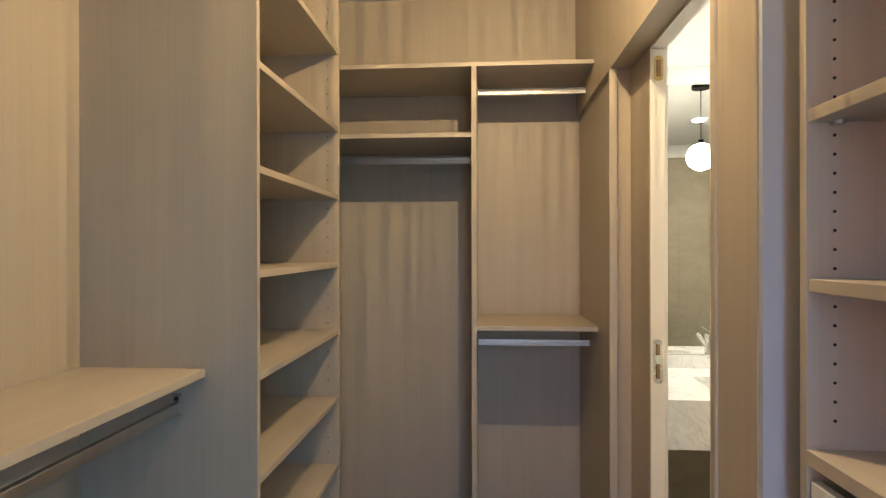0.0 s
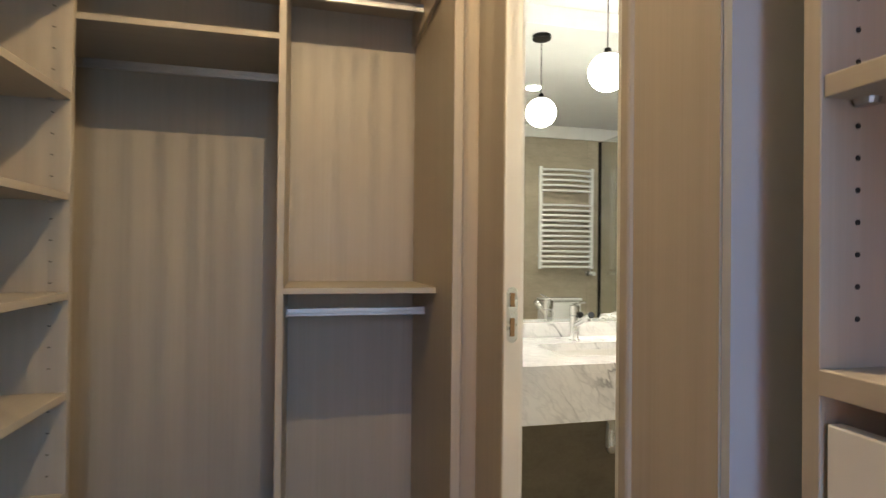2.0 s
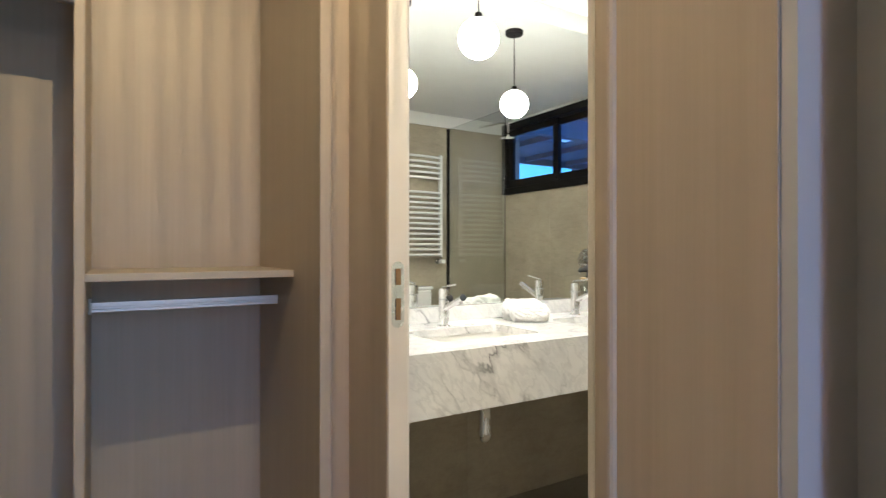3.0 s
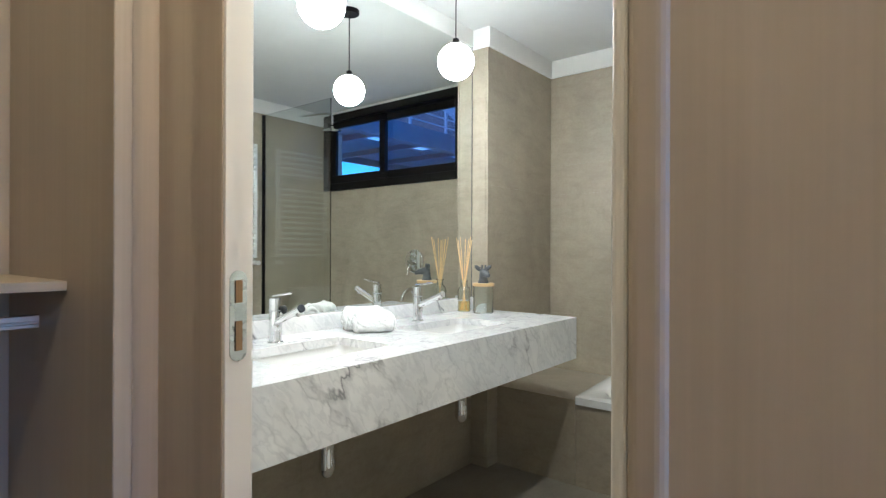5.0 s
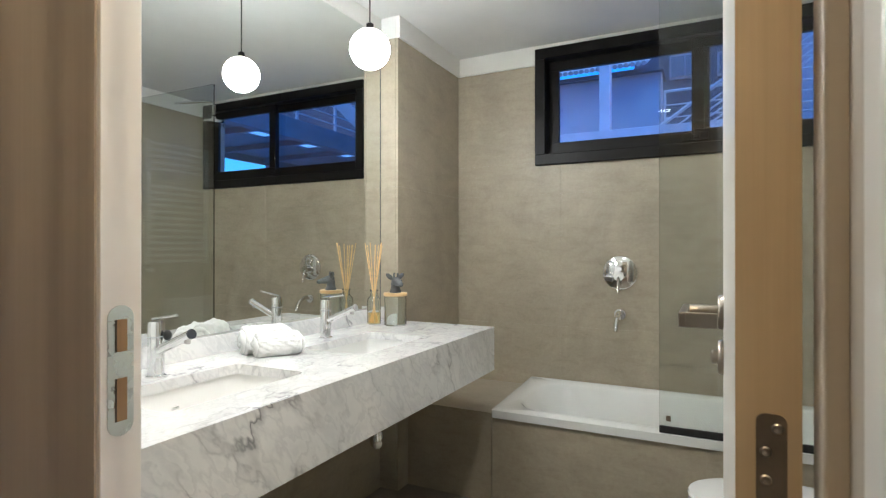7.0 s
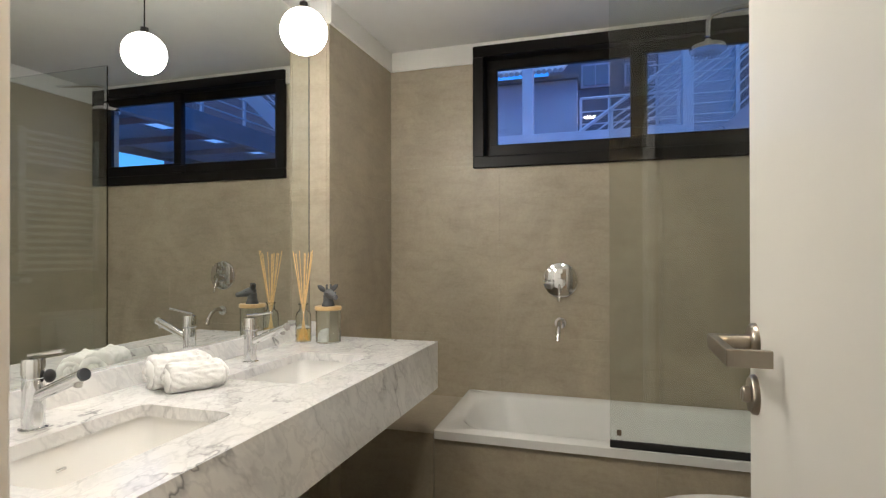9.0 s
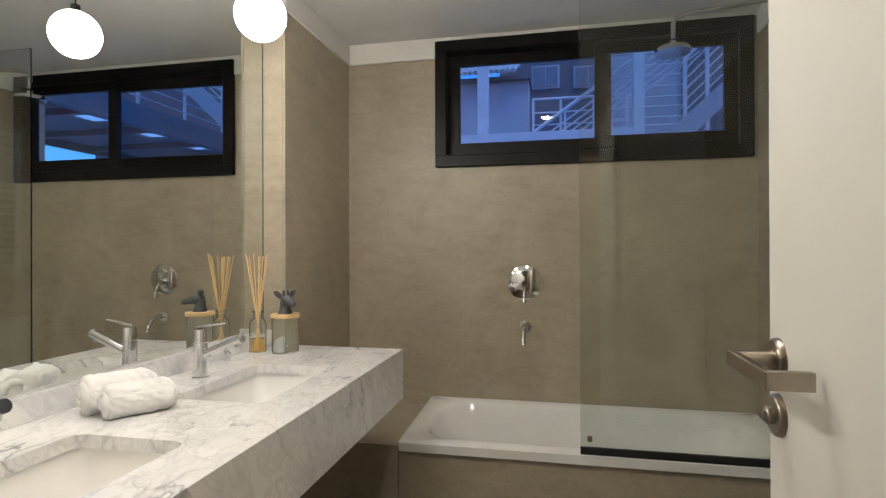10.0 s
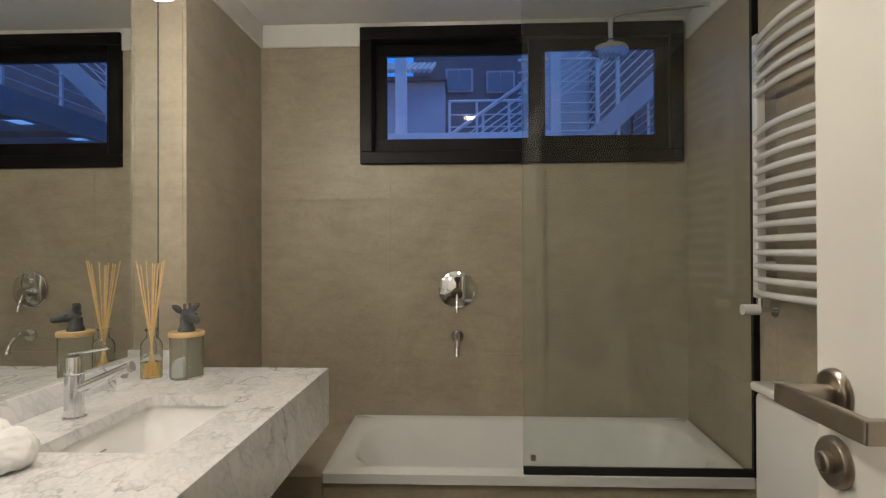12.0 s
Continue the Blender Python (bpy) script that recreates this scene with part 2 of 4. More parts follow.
def join(bm, own):
    if bm is None:
        return own
    me = bpy.data.meshes.new("join")
    own.to_mesh(me)
    own.free()
    bm.from_mesh(me)
    bpy.data.meshes.remove(me)
    return bm


def tube(points, r, seg=12, bm=None, caps=True, radii=None):
    """A round bar swept along a line of points."""
    own = bmesh.new()
    pts = [Vector(p) for p in points]
    rings = []
    side = None
    for i, p in enumerate(pts):
        d = (pts[min(i + 1, len(pts) - 1)] - pts[max(i - 1, 0)]).normalized()
        if side is None:
            side = d.orthogonal().normalized()
        side = (side - d * side.dot(d)).normalized()
        up = d.cross(side)
        rr = radii[i] if radii else r
        rings.append([own.verts.new(p + (side * math.cos(a) + up * math.sin(a)) * rr) for a in [2 * math.pi * k / seg for k in range(seg)]])
    for a, b in zip(rings, rings[1:]):
        for k in range(seg):
            own.faces.new((a[k], a[(k + 1) % seg], b[(k + 1) % seg], b[k]))
    if caps:
        own.faces.new(rings[0][::-1])
        own.faces.new(rings[-1])
    bmesh.ops.recalc_face_normals(own, faces=own.faces[:])
    return join(bm, own)


def lathe(profile, centre, seg=32, bm=None, axis="z"):
    """A profile of (radius, height) turned round an axis."""
    own = bmesh.new()
    rings = []
    for r, h in profile:
        if r < 1e-6:
            rings.append([own.verts.new((0, 0, h))])
        else:
            rings.append([own.verts.new((r * math.cos(2 * math.pi * k / seg), r * math.sin(2 * math.pi * k / seg), h)) for k in range(seg)])
    for a, b in zip(rings, rings[1:]):
        for k in range(seg):
            q = []
            for v in (a[k % len(a)], a[(k + 1) % len(a)], b[(k + 1) % len(b)], b[k % len(b)]):
                if v not in q:
                    q.append(v)
            if len(q) > 2:
                own.faces.new(q)
    bmesh.ops.recalc_face_normals(own, faces=own.faces[:])
    turn = {"z": pose(0, 0, 0), "x": pose(0, 0, 0, 0, 90, 0), "y": pose(0, 0, 0, -90, 0, 0)}[axis]
    bmesh.ops.transform(own, matrix=Matrix.Translation(centre) @ turn, verts=own.verts[:])
    return join(bm, own)


def ellipsoid(centre, radii, turn=(0, 0, 0), bm=None, u=16, v=10):
    own = bmesh.new()
    bmesh.ops.create_uvsphere(own, u_segments=u, v_segments=v, radius=1)
    m = pose(*centre, *turn) @ Matrix.Diagonal((*radii, 1))
    bmesh.ops.transform(own, matrix=m, verts=own.verts[:])
    return join(bm, own)


def rounded(x0, x1, y0, y1, r, n=5):
    """The outline of a rectangle with rounded corners, anticlockwise."""
    out = []
    for cx, cy, a0 in ((x1 - r, y1 - r, 0), (x0 + r, y1 - r, 90), (x0 + r, y0 + r, 180), (x1 - r, y0 + r, 270)):
        for k in range(n + 1):
            a = radians(a0 + 90 * k / n)
            out.append((cx + r * math.cos(a), cy + r * math.sin(a)))
    return out


def loft(rings, close_last=True, close_first=False):
    bm = bmesh.new()
    vs = [[bm.verts.new(p) for p in ring] for ring in rings]
    for a, b in zip(vs, vs[1:]):
        n = len(a)
        for k in range(n):
            bm.faces.new((a[k], a[(k + 1) % n], b[(k + 1) % n], b[k]))
    if close_last:
        bm.faces.new(vs[-1])
    if close_first:
        bm.faces.new(vs[0][::-1])
    bmesh.ops.recalc_face_normals(bm, faces=bm.faces[:])
    return bm


def setting(name, bm, material, label="", category=""):
    return tagged(part(name, bm, material), label, category, kind="structure")


# ---- structure: closet ----
EW = 3.185     # bathroom east wall
SW = 0.447      # bathroom south wall
NW = 2.64     # mirror plane
PIER = 2.533   # face of the pier over the bath
CZ = 2.424      # bathroom ceiling
PX = 2.457     # step between mirror recess and pier
KZ = 2.88      # closet ceiling
floor = setting("floor", box(-1.4, 3.6, -2.3, 3.0, -0.12, 0.0), OAKFLOOR, "brown oak floor of the walk-in closet", "floor")
setting("wall_west", box(-1.40, -1.28, -2.3, 2.87, 0, KZ), ASH, "pale ash laminate wall cladding of the closet", "wall")
setting("wall_north", box(-1.28, 0.42, 2.78, 2.87, 0, KZ), ASH, "pale ash laminate wall behind the closet shelves", "wall")
# unseen wall; the opening is made up to go with the fill lamp
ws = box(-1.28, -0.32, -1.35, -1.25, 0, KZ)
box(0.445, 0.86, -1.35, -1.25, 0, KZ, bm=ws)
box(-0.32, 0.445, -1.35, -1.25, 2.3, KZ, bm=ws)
setting("wall_south", ws, WHITE, "unseen white wall with an opening added for the fill light", "wall")
setting("wall_closet_east", box(0.86, 0.96, -2.3, 0.815, 0, KZ), WHITE, "white painted wall behind the shelf unit", "wall")
setting("wall_door_south", box(0.403, 0.545, 0.816, 0.9875, 0, KZ), ASH, "pale ash clad wall beside the bathroom door", "wall")
setting("wall_notch", box(0.545, 0.96, 0.815, 0.972, 0, KZ), WHITE, "white painted wall behind the open door", "wall")
wf = box(0.51, 0.545, 0.7415, 0.802, 0, KZ)
box(0.406, 0.545, 0.802, 0.8155, 0, KZ, bm=wf)
setting("wall_filler", wf, FILLER, "grey painted recessed filler strip beside the shelf unit", "wall")
setting("wall_door_north", box(0.487, 0.54, 1.75, 1.99, 0, 2.21), ASH, "ash clad wall strip beside the bathroom door", "wall")
setting("wall_pilaster", box(0.42, 0.545, 1.99, 2.87, 0, 2.21), ASH, "ash clad pilaster between door and closet shelves", "wall")
setting("wall_over_door", box(0.403, 0.545, 0.985, 2.87, 2.21, KZ), ASH, "ash clad wall over the bathroom door", "wall")
setting("ceiling", box(-1.4, 0.96, -2.3, 2.87, KZ, KZ + 0.1), CEIL, "white painted closet ceiling", "ceiling")
setting("trim", box(0.397, 0.43, 1.968, 1.99, 0, 2.208, 0.002), ASH, "ash trim at the edge of the door niche", "trim")

# ---- structure: bathroom ----
bf = setting("bathroom_floor", box(0.55, 3.4, SW, 2.9, 0.001, 0.006), GROUT, "greige tiled bathroom floor", "floor")
setting("bathroom_ceiling", box(0.545, 3.4, 0.40, 2.9, CZ, CZ + 0.1), CEIL, "white painted bathroom ceiling", "ceiling")
bs = setting("wall_bath_south", box(0.545, 3.4, SW - 0.1, SW, 0, CZ), GROUT, "greige large-format tiled shower wall", "wall")
bn = setting("wall_bath_north", box(0.545, PX, NW + 0.003, NW + 0.14, 0, CZ), GROUT, "greige tiled wall behind the vanity", "wall")
bp = setting("wall_bath_pier", box(PX + 0.003, 3.4, PIER + 0.003, NW + 0.14, 0, CZ), GROUT, "greige tiled pier beside the bath", "wall")
WY0, WY1, WZ0, WZ1 = 0.49, 2.015, 1.745, 2.385
be_bm = box(EW + 0.003, EW + 0.13, 0.40, WY0, 0, CZ)
box(EW + 0.003, EW + 0.13, WY1, 2.75, 0, CZ, bm=be_bm)
box(EW + 0.003, EW + 0.13, WY0, WY1, 0, WZ0, bm=be_bm)
box(EW + 0.003, EW + 0.13, WY0, WY1, WZ1, CZ, bm=be_bm)
be = setting("wall_bath_east", be_bm, GROUT, "greige large-format tiled wall with a high window", "wall")
setting("wall_bath_west", box(0.54, 0.556, 1.765, NW + 0.02, 0, CZ), WHITE, "white bathroom wall beside the door", "wall")

# plaster band under the bathroom ceiling
BZ = 2.313
FY0, FY1, FZ0, FZ1 = 0.471, 2.034, 1.726, 2.401
ce = box(EW - 0.012, EW + 0.012, FY1 + 0.0005, PIER - 0.012, BZ, CZ, 0.002)
box(EW - 0.012, EW + 0.012, SW, FY1, FZ1 + 0.0005, CZ, 0.002, bm=ce)
setting("cornice_east", ce, WHITE, "white plaster band over the tiles", "trim")
setting("cornice_pier", box(PX - 0.003, EW + 0.012, PIER - 0.012, PIER + 0.012, BZ, CZ, 0.002), WHITE, "white plaster band over the tiles", "trim")
setting("cornice_north", box(0.556, PX - 0.003, NW - 0.01, NW + 0.012, BZ + 0.02, CZ, 0.002), WHITE, "white plaster band over the mirror", "trim")
setting("cornice_step", box(PX - 0.002, PX + 0.012, PIER + 0.012, NW + 0.012, BZ, CZ), CEIL, "white plaster band over the pier step", "trim")
setting("cornice_south", box(0.96, EW - 0.0125, SW, SW + 0.012, BZ, CZ, 0.002), WHITE, "white plaster band over the tiles", "trim")

# ---- closet: back unit ----
T = 0.02
YF, YB = 2.284, 2.76
bu = thing("closet_unit", (-0.15, 2.5, 0), "pale ash laminate double-bay wardrobe unit with hanging rods", "wardrobe")
TOP = 2.356
part("back_panel", box(-1.25, 0.44, YB, YB + 0.012, 0.05, TOP), ASH, bu)
part("top_board", box(-1.25, 0.44, YF, YB, TOP - T, TOP, 0.001), ASH_X, bu)
part("side_panel", box(-1.27, -1.25, YF, YB, 0.0, TOP, 0.001), ASH, bu)
part("side_panel", box(0.44, 0.458, YF, YB, 0.0, TOP, 0.001), ASH, bu)
part("divider", box(-0.157, -0.133, YF - 0.004, YB, 0.0, TOP - T, 0.001), ASH, bu)
part("shelf", box(-1.25, -0.157, YF, YB, 2.010, 2.032, 0.001), ASH_X, bu)
part("shelf", box(-0.133, 0.44, YF + 0.01, YB, 1.110, 1.132, 0.001), ASH_X, bu)
part("plinth", box(-1.25, 0.44, YF + 0.03, YF + 0.05, 0.0, 0.08), ASH_X, bu)


def rod(x0, x1, y, z, parent):
    bm = box(x0, x1, y - 0.008, y + 0.008, z - 0.016, z - 0.005, 0.002, 2)
    box(x0, x1, y - 0.0065, y + 0.008, z - 0.0055, z + 0.0005, bm=bm)
    box(x0, x1, y - 0.008, y + 0.008, z, z + 0.016, 0.002, 2, bm=bm)
    r = part("hanging_rod", bm, ALU, parent, "satin aluminium grooved hanging rod")
    for x, s in ((x0, 1), (x1, -1)):
        part("rod_bracket", box(min(x, x + s * 0.008), max(x, x + s * 0.008), y - 0.015, y + 0.015, z - 0.022, z + 0.03, 0.003), ALU, r)


rod(-1.25, -0.157, 2.50, 1.935, bu)
rod(-0.133, 0.44, 2.50, 2.275, bu)
rod(-0.133, 0.44, 2.50, 1.024, bu)

# ---- closet: shelf tower ----
XF, XB = -0.747, -1.272
Y0, Y1 = 1.268, 2.152
tw = thing("shelf_tower", (-1.0, 1.68, 0), "pale ash laminate shelf tower with empty shelves", "shelf")
TT = 2.70
part("side_panel", box(XB, XF, Y0, Y0 + T, 0, TT, 0.001), ASH, tw)
fp = part("side_panel", box(XB, XF, Y1, Y1 + T, 0, TT, 0.001), ASH, tw)
part("back_panel", box(XB - 0.008, XB, Y0, Y1 + T, 0, TT), ASH, tw)
for z in (2.381, 2.036, 1.733, 1.43, 1.132, 0.832, 0.53, 0.23):
    part("shelf", box(XB, XF - 0.002, Y0 + T, Y1, z - 0.022, z, 0.001), ASH_Y, tw)


for z in (2.381, 2.036, 1.733, 1.43, 1.132):
    part("shelf_support", lathe([(0.0, -0.006), (0.009, -0.005), (0.011, 0.0)], (XF - 0.05, Y1 - 0.010, z - 0.0222), 16), ALU, tw, "small metal shelf support")


def pin_holes(cols, zs, plane, axis, parent):
    """Rows of dark discs set on a panel in place of shaded shelf-pin holes."""
    first = None
    for c in cols:
        for z in zs:
            if first is None:
                first = part("pin_hole", lathe([(0.0, 0.0), (0.0028, 0.0), (0.0028, 0.0012), (0.0, 0.0012)], (0, 0, 0), 10, None, axis), HOLE, parent)
                ob = first
            else:
                ob = new("pin_hole", first.data)
                ob.parent = parent
                ob.matrix_parent_inverse = place(parent).inverted()
            ob.location = (c, plane - 0.001, z)


hz = [0.20 + 0.064 * k for k in range(38)]
pin_holes((XF - 0.05, XB + 0.06), [z for z in hz if all(abs(z - s + 0.01) > 0.02 for s in (2.381, 2.036, 1.733, 1.43, 1.132, 0.832, 0.53, 0.23))], Y1 - 0.0005, "y", fp)

# ---- closet: low hanging shelf along the west wall ----
hs = thing("hanging_shelf", (-1.08, 0.0, 1.13), "pale ash laminate wall shelf with a hanging rod below", "shelf")
part("board", box(-1.278, -0.90, -1.2, Y0, 1.125, 1.148, 0.001), ASH_Y, hs)
hr = part("hanging_rod", box(-0.992, -0.974, -1.2, Y0, 1.020, 1.052, 0.004, 2), ALU, hs, "satin aluminium hanging rod")
part("upper_shelf", box(-1.278, -0.90, -1.2, Y0, 2.42, 2.443, 0.001), ASH_Y, hs)
part("rod_bracket", box(-0.999, -0.967, Y0 - 0.008, Y0, 1.009, 1.075, 0.003), ALU, hr)

part("screw", lathe([(0.0, -0.004), (0.006, -0.003), (0.007, 0.0)], (-0.983, Y0 - 0.008, 1.063), 12, axis="y"), HOLE, hr, "dark bracket screw")

# ---- closet: unseen pendant, its wire fringe made up to streak the light ----
cl = thing("wire_pendant", LAMP_AT, "made-up unseen pendant whose hanging wires streak the light", "pendant lamp")
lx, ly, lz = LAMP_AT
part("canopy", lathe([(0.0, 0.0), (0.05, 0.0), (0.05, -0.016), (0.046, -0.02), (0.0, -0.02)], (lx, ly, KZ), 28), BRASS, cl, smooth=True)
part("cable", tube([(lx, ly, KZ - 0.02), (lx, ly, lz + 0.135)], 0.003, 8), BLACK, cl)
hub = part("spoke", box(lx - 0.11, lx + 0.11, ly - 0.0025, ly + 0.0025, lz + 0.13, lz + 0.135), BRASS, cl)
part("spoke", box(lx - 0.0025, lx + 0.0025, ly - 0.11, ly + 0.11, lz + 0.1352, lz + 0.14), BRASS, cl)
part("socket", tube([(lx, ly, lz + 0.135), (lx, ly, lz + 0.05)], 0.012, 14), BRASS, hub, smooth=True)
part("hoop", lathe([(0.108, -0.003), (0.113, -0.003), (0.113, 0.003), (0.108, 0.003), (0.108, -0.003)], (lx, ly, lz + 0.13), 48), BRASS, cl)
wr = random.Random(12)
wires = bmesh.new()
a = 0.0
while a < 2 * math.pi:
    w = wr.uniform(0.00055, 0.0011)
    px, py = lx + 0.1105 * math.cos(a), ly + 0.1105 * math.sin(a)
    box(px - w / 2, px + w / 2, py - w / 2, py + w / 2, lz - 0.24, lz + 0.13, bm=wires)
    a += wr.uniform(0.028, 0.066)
part("wire_shade", wires, BRASS, cl, "fine brass wires added to cast light streaks")

# ---- closet: shelf unit beside the door ----
ru = thing("shelf_unit", (0.65, 0.2, 0), "pale ash laminate shelf unit with adjustable shelves above drawers", "shelf")
RX, RY = 0.437, 0.721
rp = part("side_panel", box(RX, 0.84, RY, RY + T, 0, 2.6, 0.001), ASH, ru)
part("side_panel", box(RX, 0.84, -0.50, -0.48, 0, 2.6, 0.001), ASH, ru)
part("back_panel", box(0.84, 0.855, -0.50, RY + T, 0, 2.6), ASH, ru)
part("top_board", box(RX, 0.84, -0.48, RY, 2.58, 2.6, 0.001), ASH_Y, ru)
for z in (2.242, 1.984, 1.724, 1.439):
    part("shelf", box(RX + 0.003, 0.84, -0.48, RY, z - 0.022, z, 0.001), ASH_Y, ru)
part("worktop", box(RX - 0.002, 0.84, -0.48, RY, 1.127, 1.152, 0.001), ASH_Y, ru)
for k in range(5):
    dz = 1.100 - 0.212 * k
    part("drawer_front", box(RX + 0.004, RX + 0.022, -0.475, RY - 0.004, dz - 0.208, dz, 0.0015), LACQUER, ru, "white lacquered drawer front")
for z in (2.242, 1.984, 1.724, 1.439):
    part("shelf_support", lathe([(0.0, -0.007), (0.010, -0.006), (0.012, 0.0)], (RX + 0.045, RY - 0.010, z - 0.0222), 16), ALU, ru, "small metal shelf support")
rz = [0.0 + 1.20 + 0.032 * k for k in range(42)]
pin_holes((RX + 0.045, 0.78), [z for z in rz if all(abs(z - s + 0.01) > 0.02 for s in (1.984, 1.724, 1.439))], RY - 0.0005, "y", rp)

# ---- door frame and leaf ----
df = thing("door_frame", (0.47, 1.4, 0), "ash door frame with a white rebate and steel strike plate", "door frame")
nj = part("jamb", box(0.489, 0.54, 1.742, 1.75, 0, 2.20, 0.001), LACQUER, df, "white painted jamb")
part("jamb", box(0.43, 0.478, 1.0, 1.028, 0, 2.21, 0.001), ASH, df)
part("rebate", box(0.478, 0.489, 1.0, 1.040, 0, 2.21, 0.002, 2), ASH, df)
part("jamb", box(0.489, 0.545, 1.0, 1.036, 0, 2.21, 0.002), ASH, df)
part("casing", box(0.397, 0.43, 0.984, 1.015, 0, 2.21, 0.009, 4), ASH, df)
part("casing_edge", box(0.402, 0.446, 1.0155, 1.0285, 0, 2.21, 0.005, 3), LACQUER, df, "white edging strip")
part("head", box(0.489, 0.54, 1.028, 1.75, 2.20, 2.21), LACQUER, df, "white painted frame head")


def strike(z0, z1, x, y, material, parent, slots):
    pl = rounded(x - 0.016, x + 0.016, z0, z1, 0.0155, 6)
    bm = loft([[(a, y, b) for a, b in pl], [(a, y - 0.002, b) for a, b in pl]], True, True)
    s = part("strike_plate", bm, material, parent, "rounded metal strike plate")
    for a, b in slots:
        part("slot", box(x - 0.0075, x + 0.0075, y - 0.0026, y - 0.0015, a, b), RAWWOOD, s)
        part("slot_shadow", box(x - 0.0075, x - 0.0055, y - 0.0030, y - 0.0024, a, b), HOLE, s)
    for zz in (z0 + 0.008, (z0 + z1) / 2 + 0.007, z1 - 0.008):
        part("screw", lathe([(0.0, 0.0012), (0.003, 0.001), (0.0038, 0.0)], (x, y - 0.0021, zz), 12, axis="y"), BRONZE, s)


strike(1.010, 1.168, 0.513, 1.742, ZINC, nj, ((1.028, 1.080), (1.112, 1.151)))
strike(2.085, 2.175, 0.517, 1.742, BRASS, nj, ((2.10, 2.16),))

LX0, LX1, LY0, LY1 = 0.548, 1.218, 1.042, 1.083
dl = thing("door_leaf", (LX0, LY0, 0), "white lacquered hinged door standing open, with nickel lever handle", "door")
part("panel", box(LX0 + 0.004, LX1, LY0, LY1, 0.008, 2.195, 0.0015), LACQUER, dl)
part("hinge_edge", box(LX0, LX0 + 0.004, LY0, LY1, 0.008, 2.195), VENEER, dl, "golden veneered edge")
for z in (0.25, 1.082, 1.95):
    hp = rounded(LY0 + 0.009, LY0 + 0.028, z - 0.037, z + 0.037, 0.006, 4)
    h = part("hinge", loft([[(LX0 + 0.0005, a, b) for a, b in hp], [(LX0 - 0.002, a, b) for a, b in hp]], True, True), BRONZE, dl, "bronzed steel hinge plate")
    for dy, dz in ((0.015, -0.027), (0.022, -0.010), (0.022, 0.010), (0.015, 0.027)):
        part("screw", lathe([(0.0, -0.0004), (0.0028, -0.0012), (0.0040, 0.0)], (LX0 - 0.002, LY0 + dy, z + dz), 12, axis="x"), NICKEL, h)
HX = 1.183
hd = part("rose", lathe([(0.0, 0.009), (0.0265, 0.009), (0.030, 0.006), (0.031, 0.0)], (HX, LY1, 1.125), 32, axis="y"), NICKEL, dl, "round brushed nickel handle rose", True)
part("neck", tube([(HX, LY1 + 0.005, 1.125), (HX, LY1 + 0.062, 1.125)], 0.012, 18), NICKEL, hd, smooth=True)
lev = box(HX - 0.14, HX + 0.012, LY1 + 0.054, LY1 + 0.066, 1.112, 1.136, 0.002, 2)
box(HX - 0.1397, HX - 0.1285, LY1 + 0.010, LY1 + 0.0605, 1.1123, 1.1357, 0.001, 2, bm=lev)
part("lever", lev, NICKEL, hd, "flat brushed nickel lever")
kd = part("key_rose", lathe([(0.0, 0.009), (0.0265, 0.009), (0.030, 0.006), (0.031, 0.0)], (HX, LY1, 1.045), 32, axis="y"), NICKEL, dl, "round brushed nickel key rose", True)
tk = tube([(HX, LY1 + 0.008, 1.045), (HX, LY1 + 0.017, 1.045), (HX, LY1 + 0.019, 1.045)], 0.0125, 24, radii=[0.0125, 0.0125, 0.0105])
box(HX - 0.0025, HX + 0.0025, LY1 + 0.0185, LY1 + 0.021, 1.037, 1.053, 0.001, 1, bm=tk)
part("turn_knob", tk, NICKEL, kd)

# ---- vanity ----
CX0, CX1, CY0, CY1, CT, CB = 0.56, 2.4575, 2.012, 2.639, 0.88, 0.68
vt = thing("vanity_top", (1.5, 2.4, CB), "white grey-veined marble vanity top with a deep apron", "countertop")
SINKS = ((0.885, 1.332), (1.622, 2.072))
SY0, SY1 = 2.158, 2.437


def top_with_holes():
    """The slab, cut out round the two basins."""
    bm = bmesh.new()
    outer = [(CX0, CY0), (CX1, CY0), (CX1, CY1), (CX0, CY1)]
    for z in (CT, CT - 0.03):
        loops = [outer] + [rounded(a, b, SY0, SY1, 0.03) for a, b in SINKS]
        edges = []
        for lp in loops:
            vs = [bm.verts.new((x, y, z)) for x, y in lp]
            edges += [bm.edges.new((vs[i], vs[(i + 1) % len(vs)])) for i in range(len(vs))]
        bmesh.ops.triangle_fill(bm, use_beauty=True, edges=edges)
    bm.verts.ensure_lookup_table()
    half = len(bm.verts) // 2
    start = 0
    for count in (4, 24, 24):
        for k in range(count):
            a, b = bm.verts[start + k], bm.verts[start + (k + 1) % count]
            c, d = bm.verts[half + start + (k + 1) % count], bm.verts[half + start + k]
            bm.faces.new((a, b, c, d))
        start += count
    bmesh.ops.recalc_face_normals(bm, faces=bm.faces[:])
    return bm


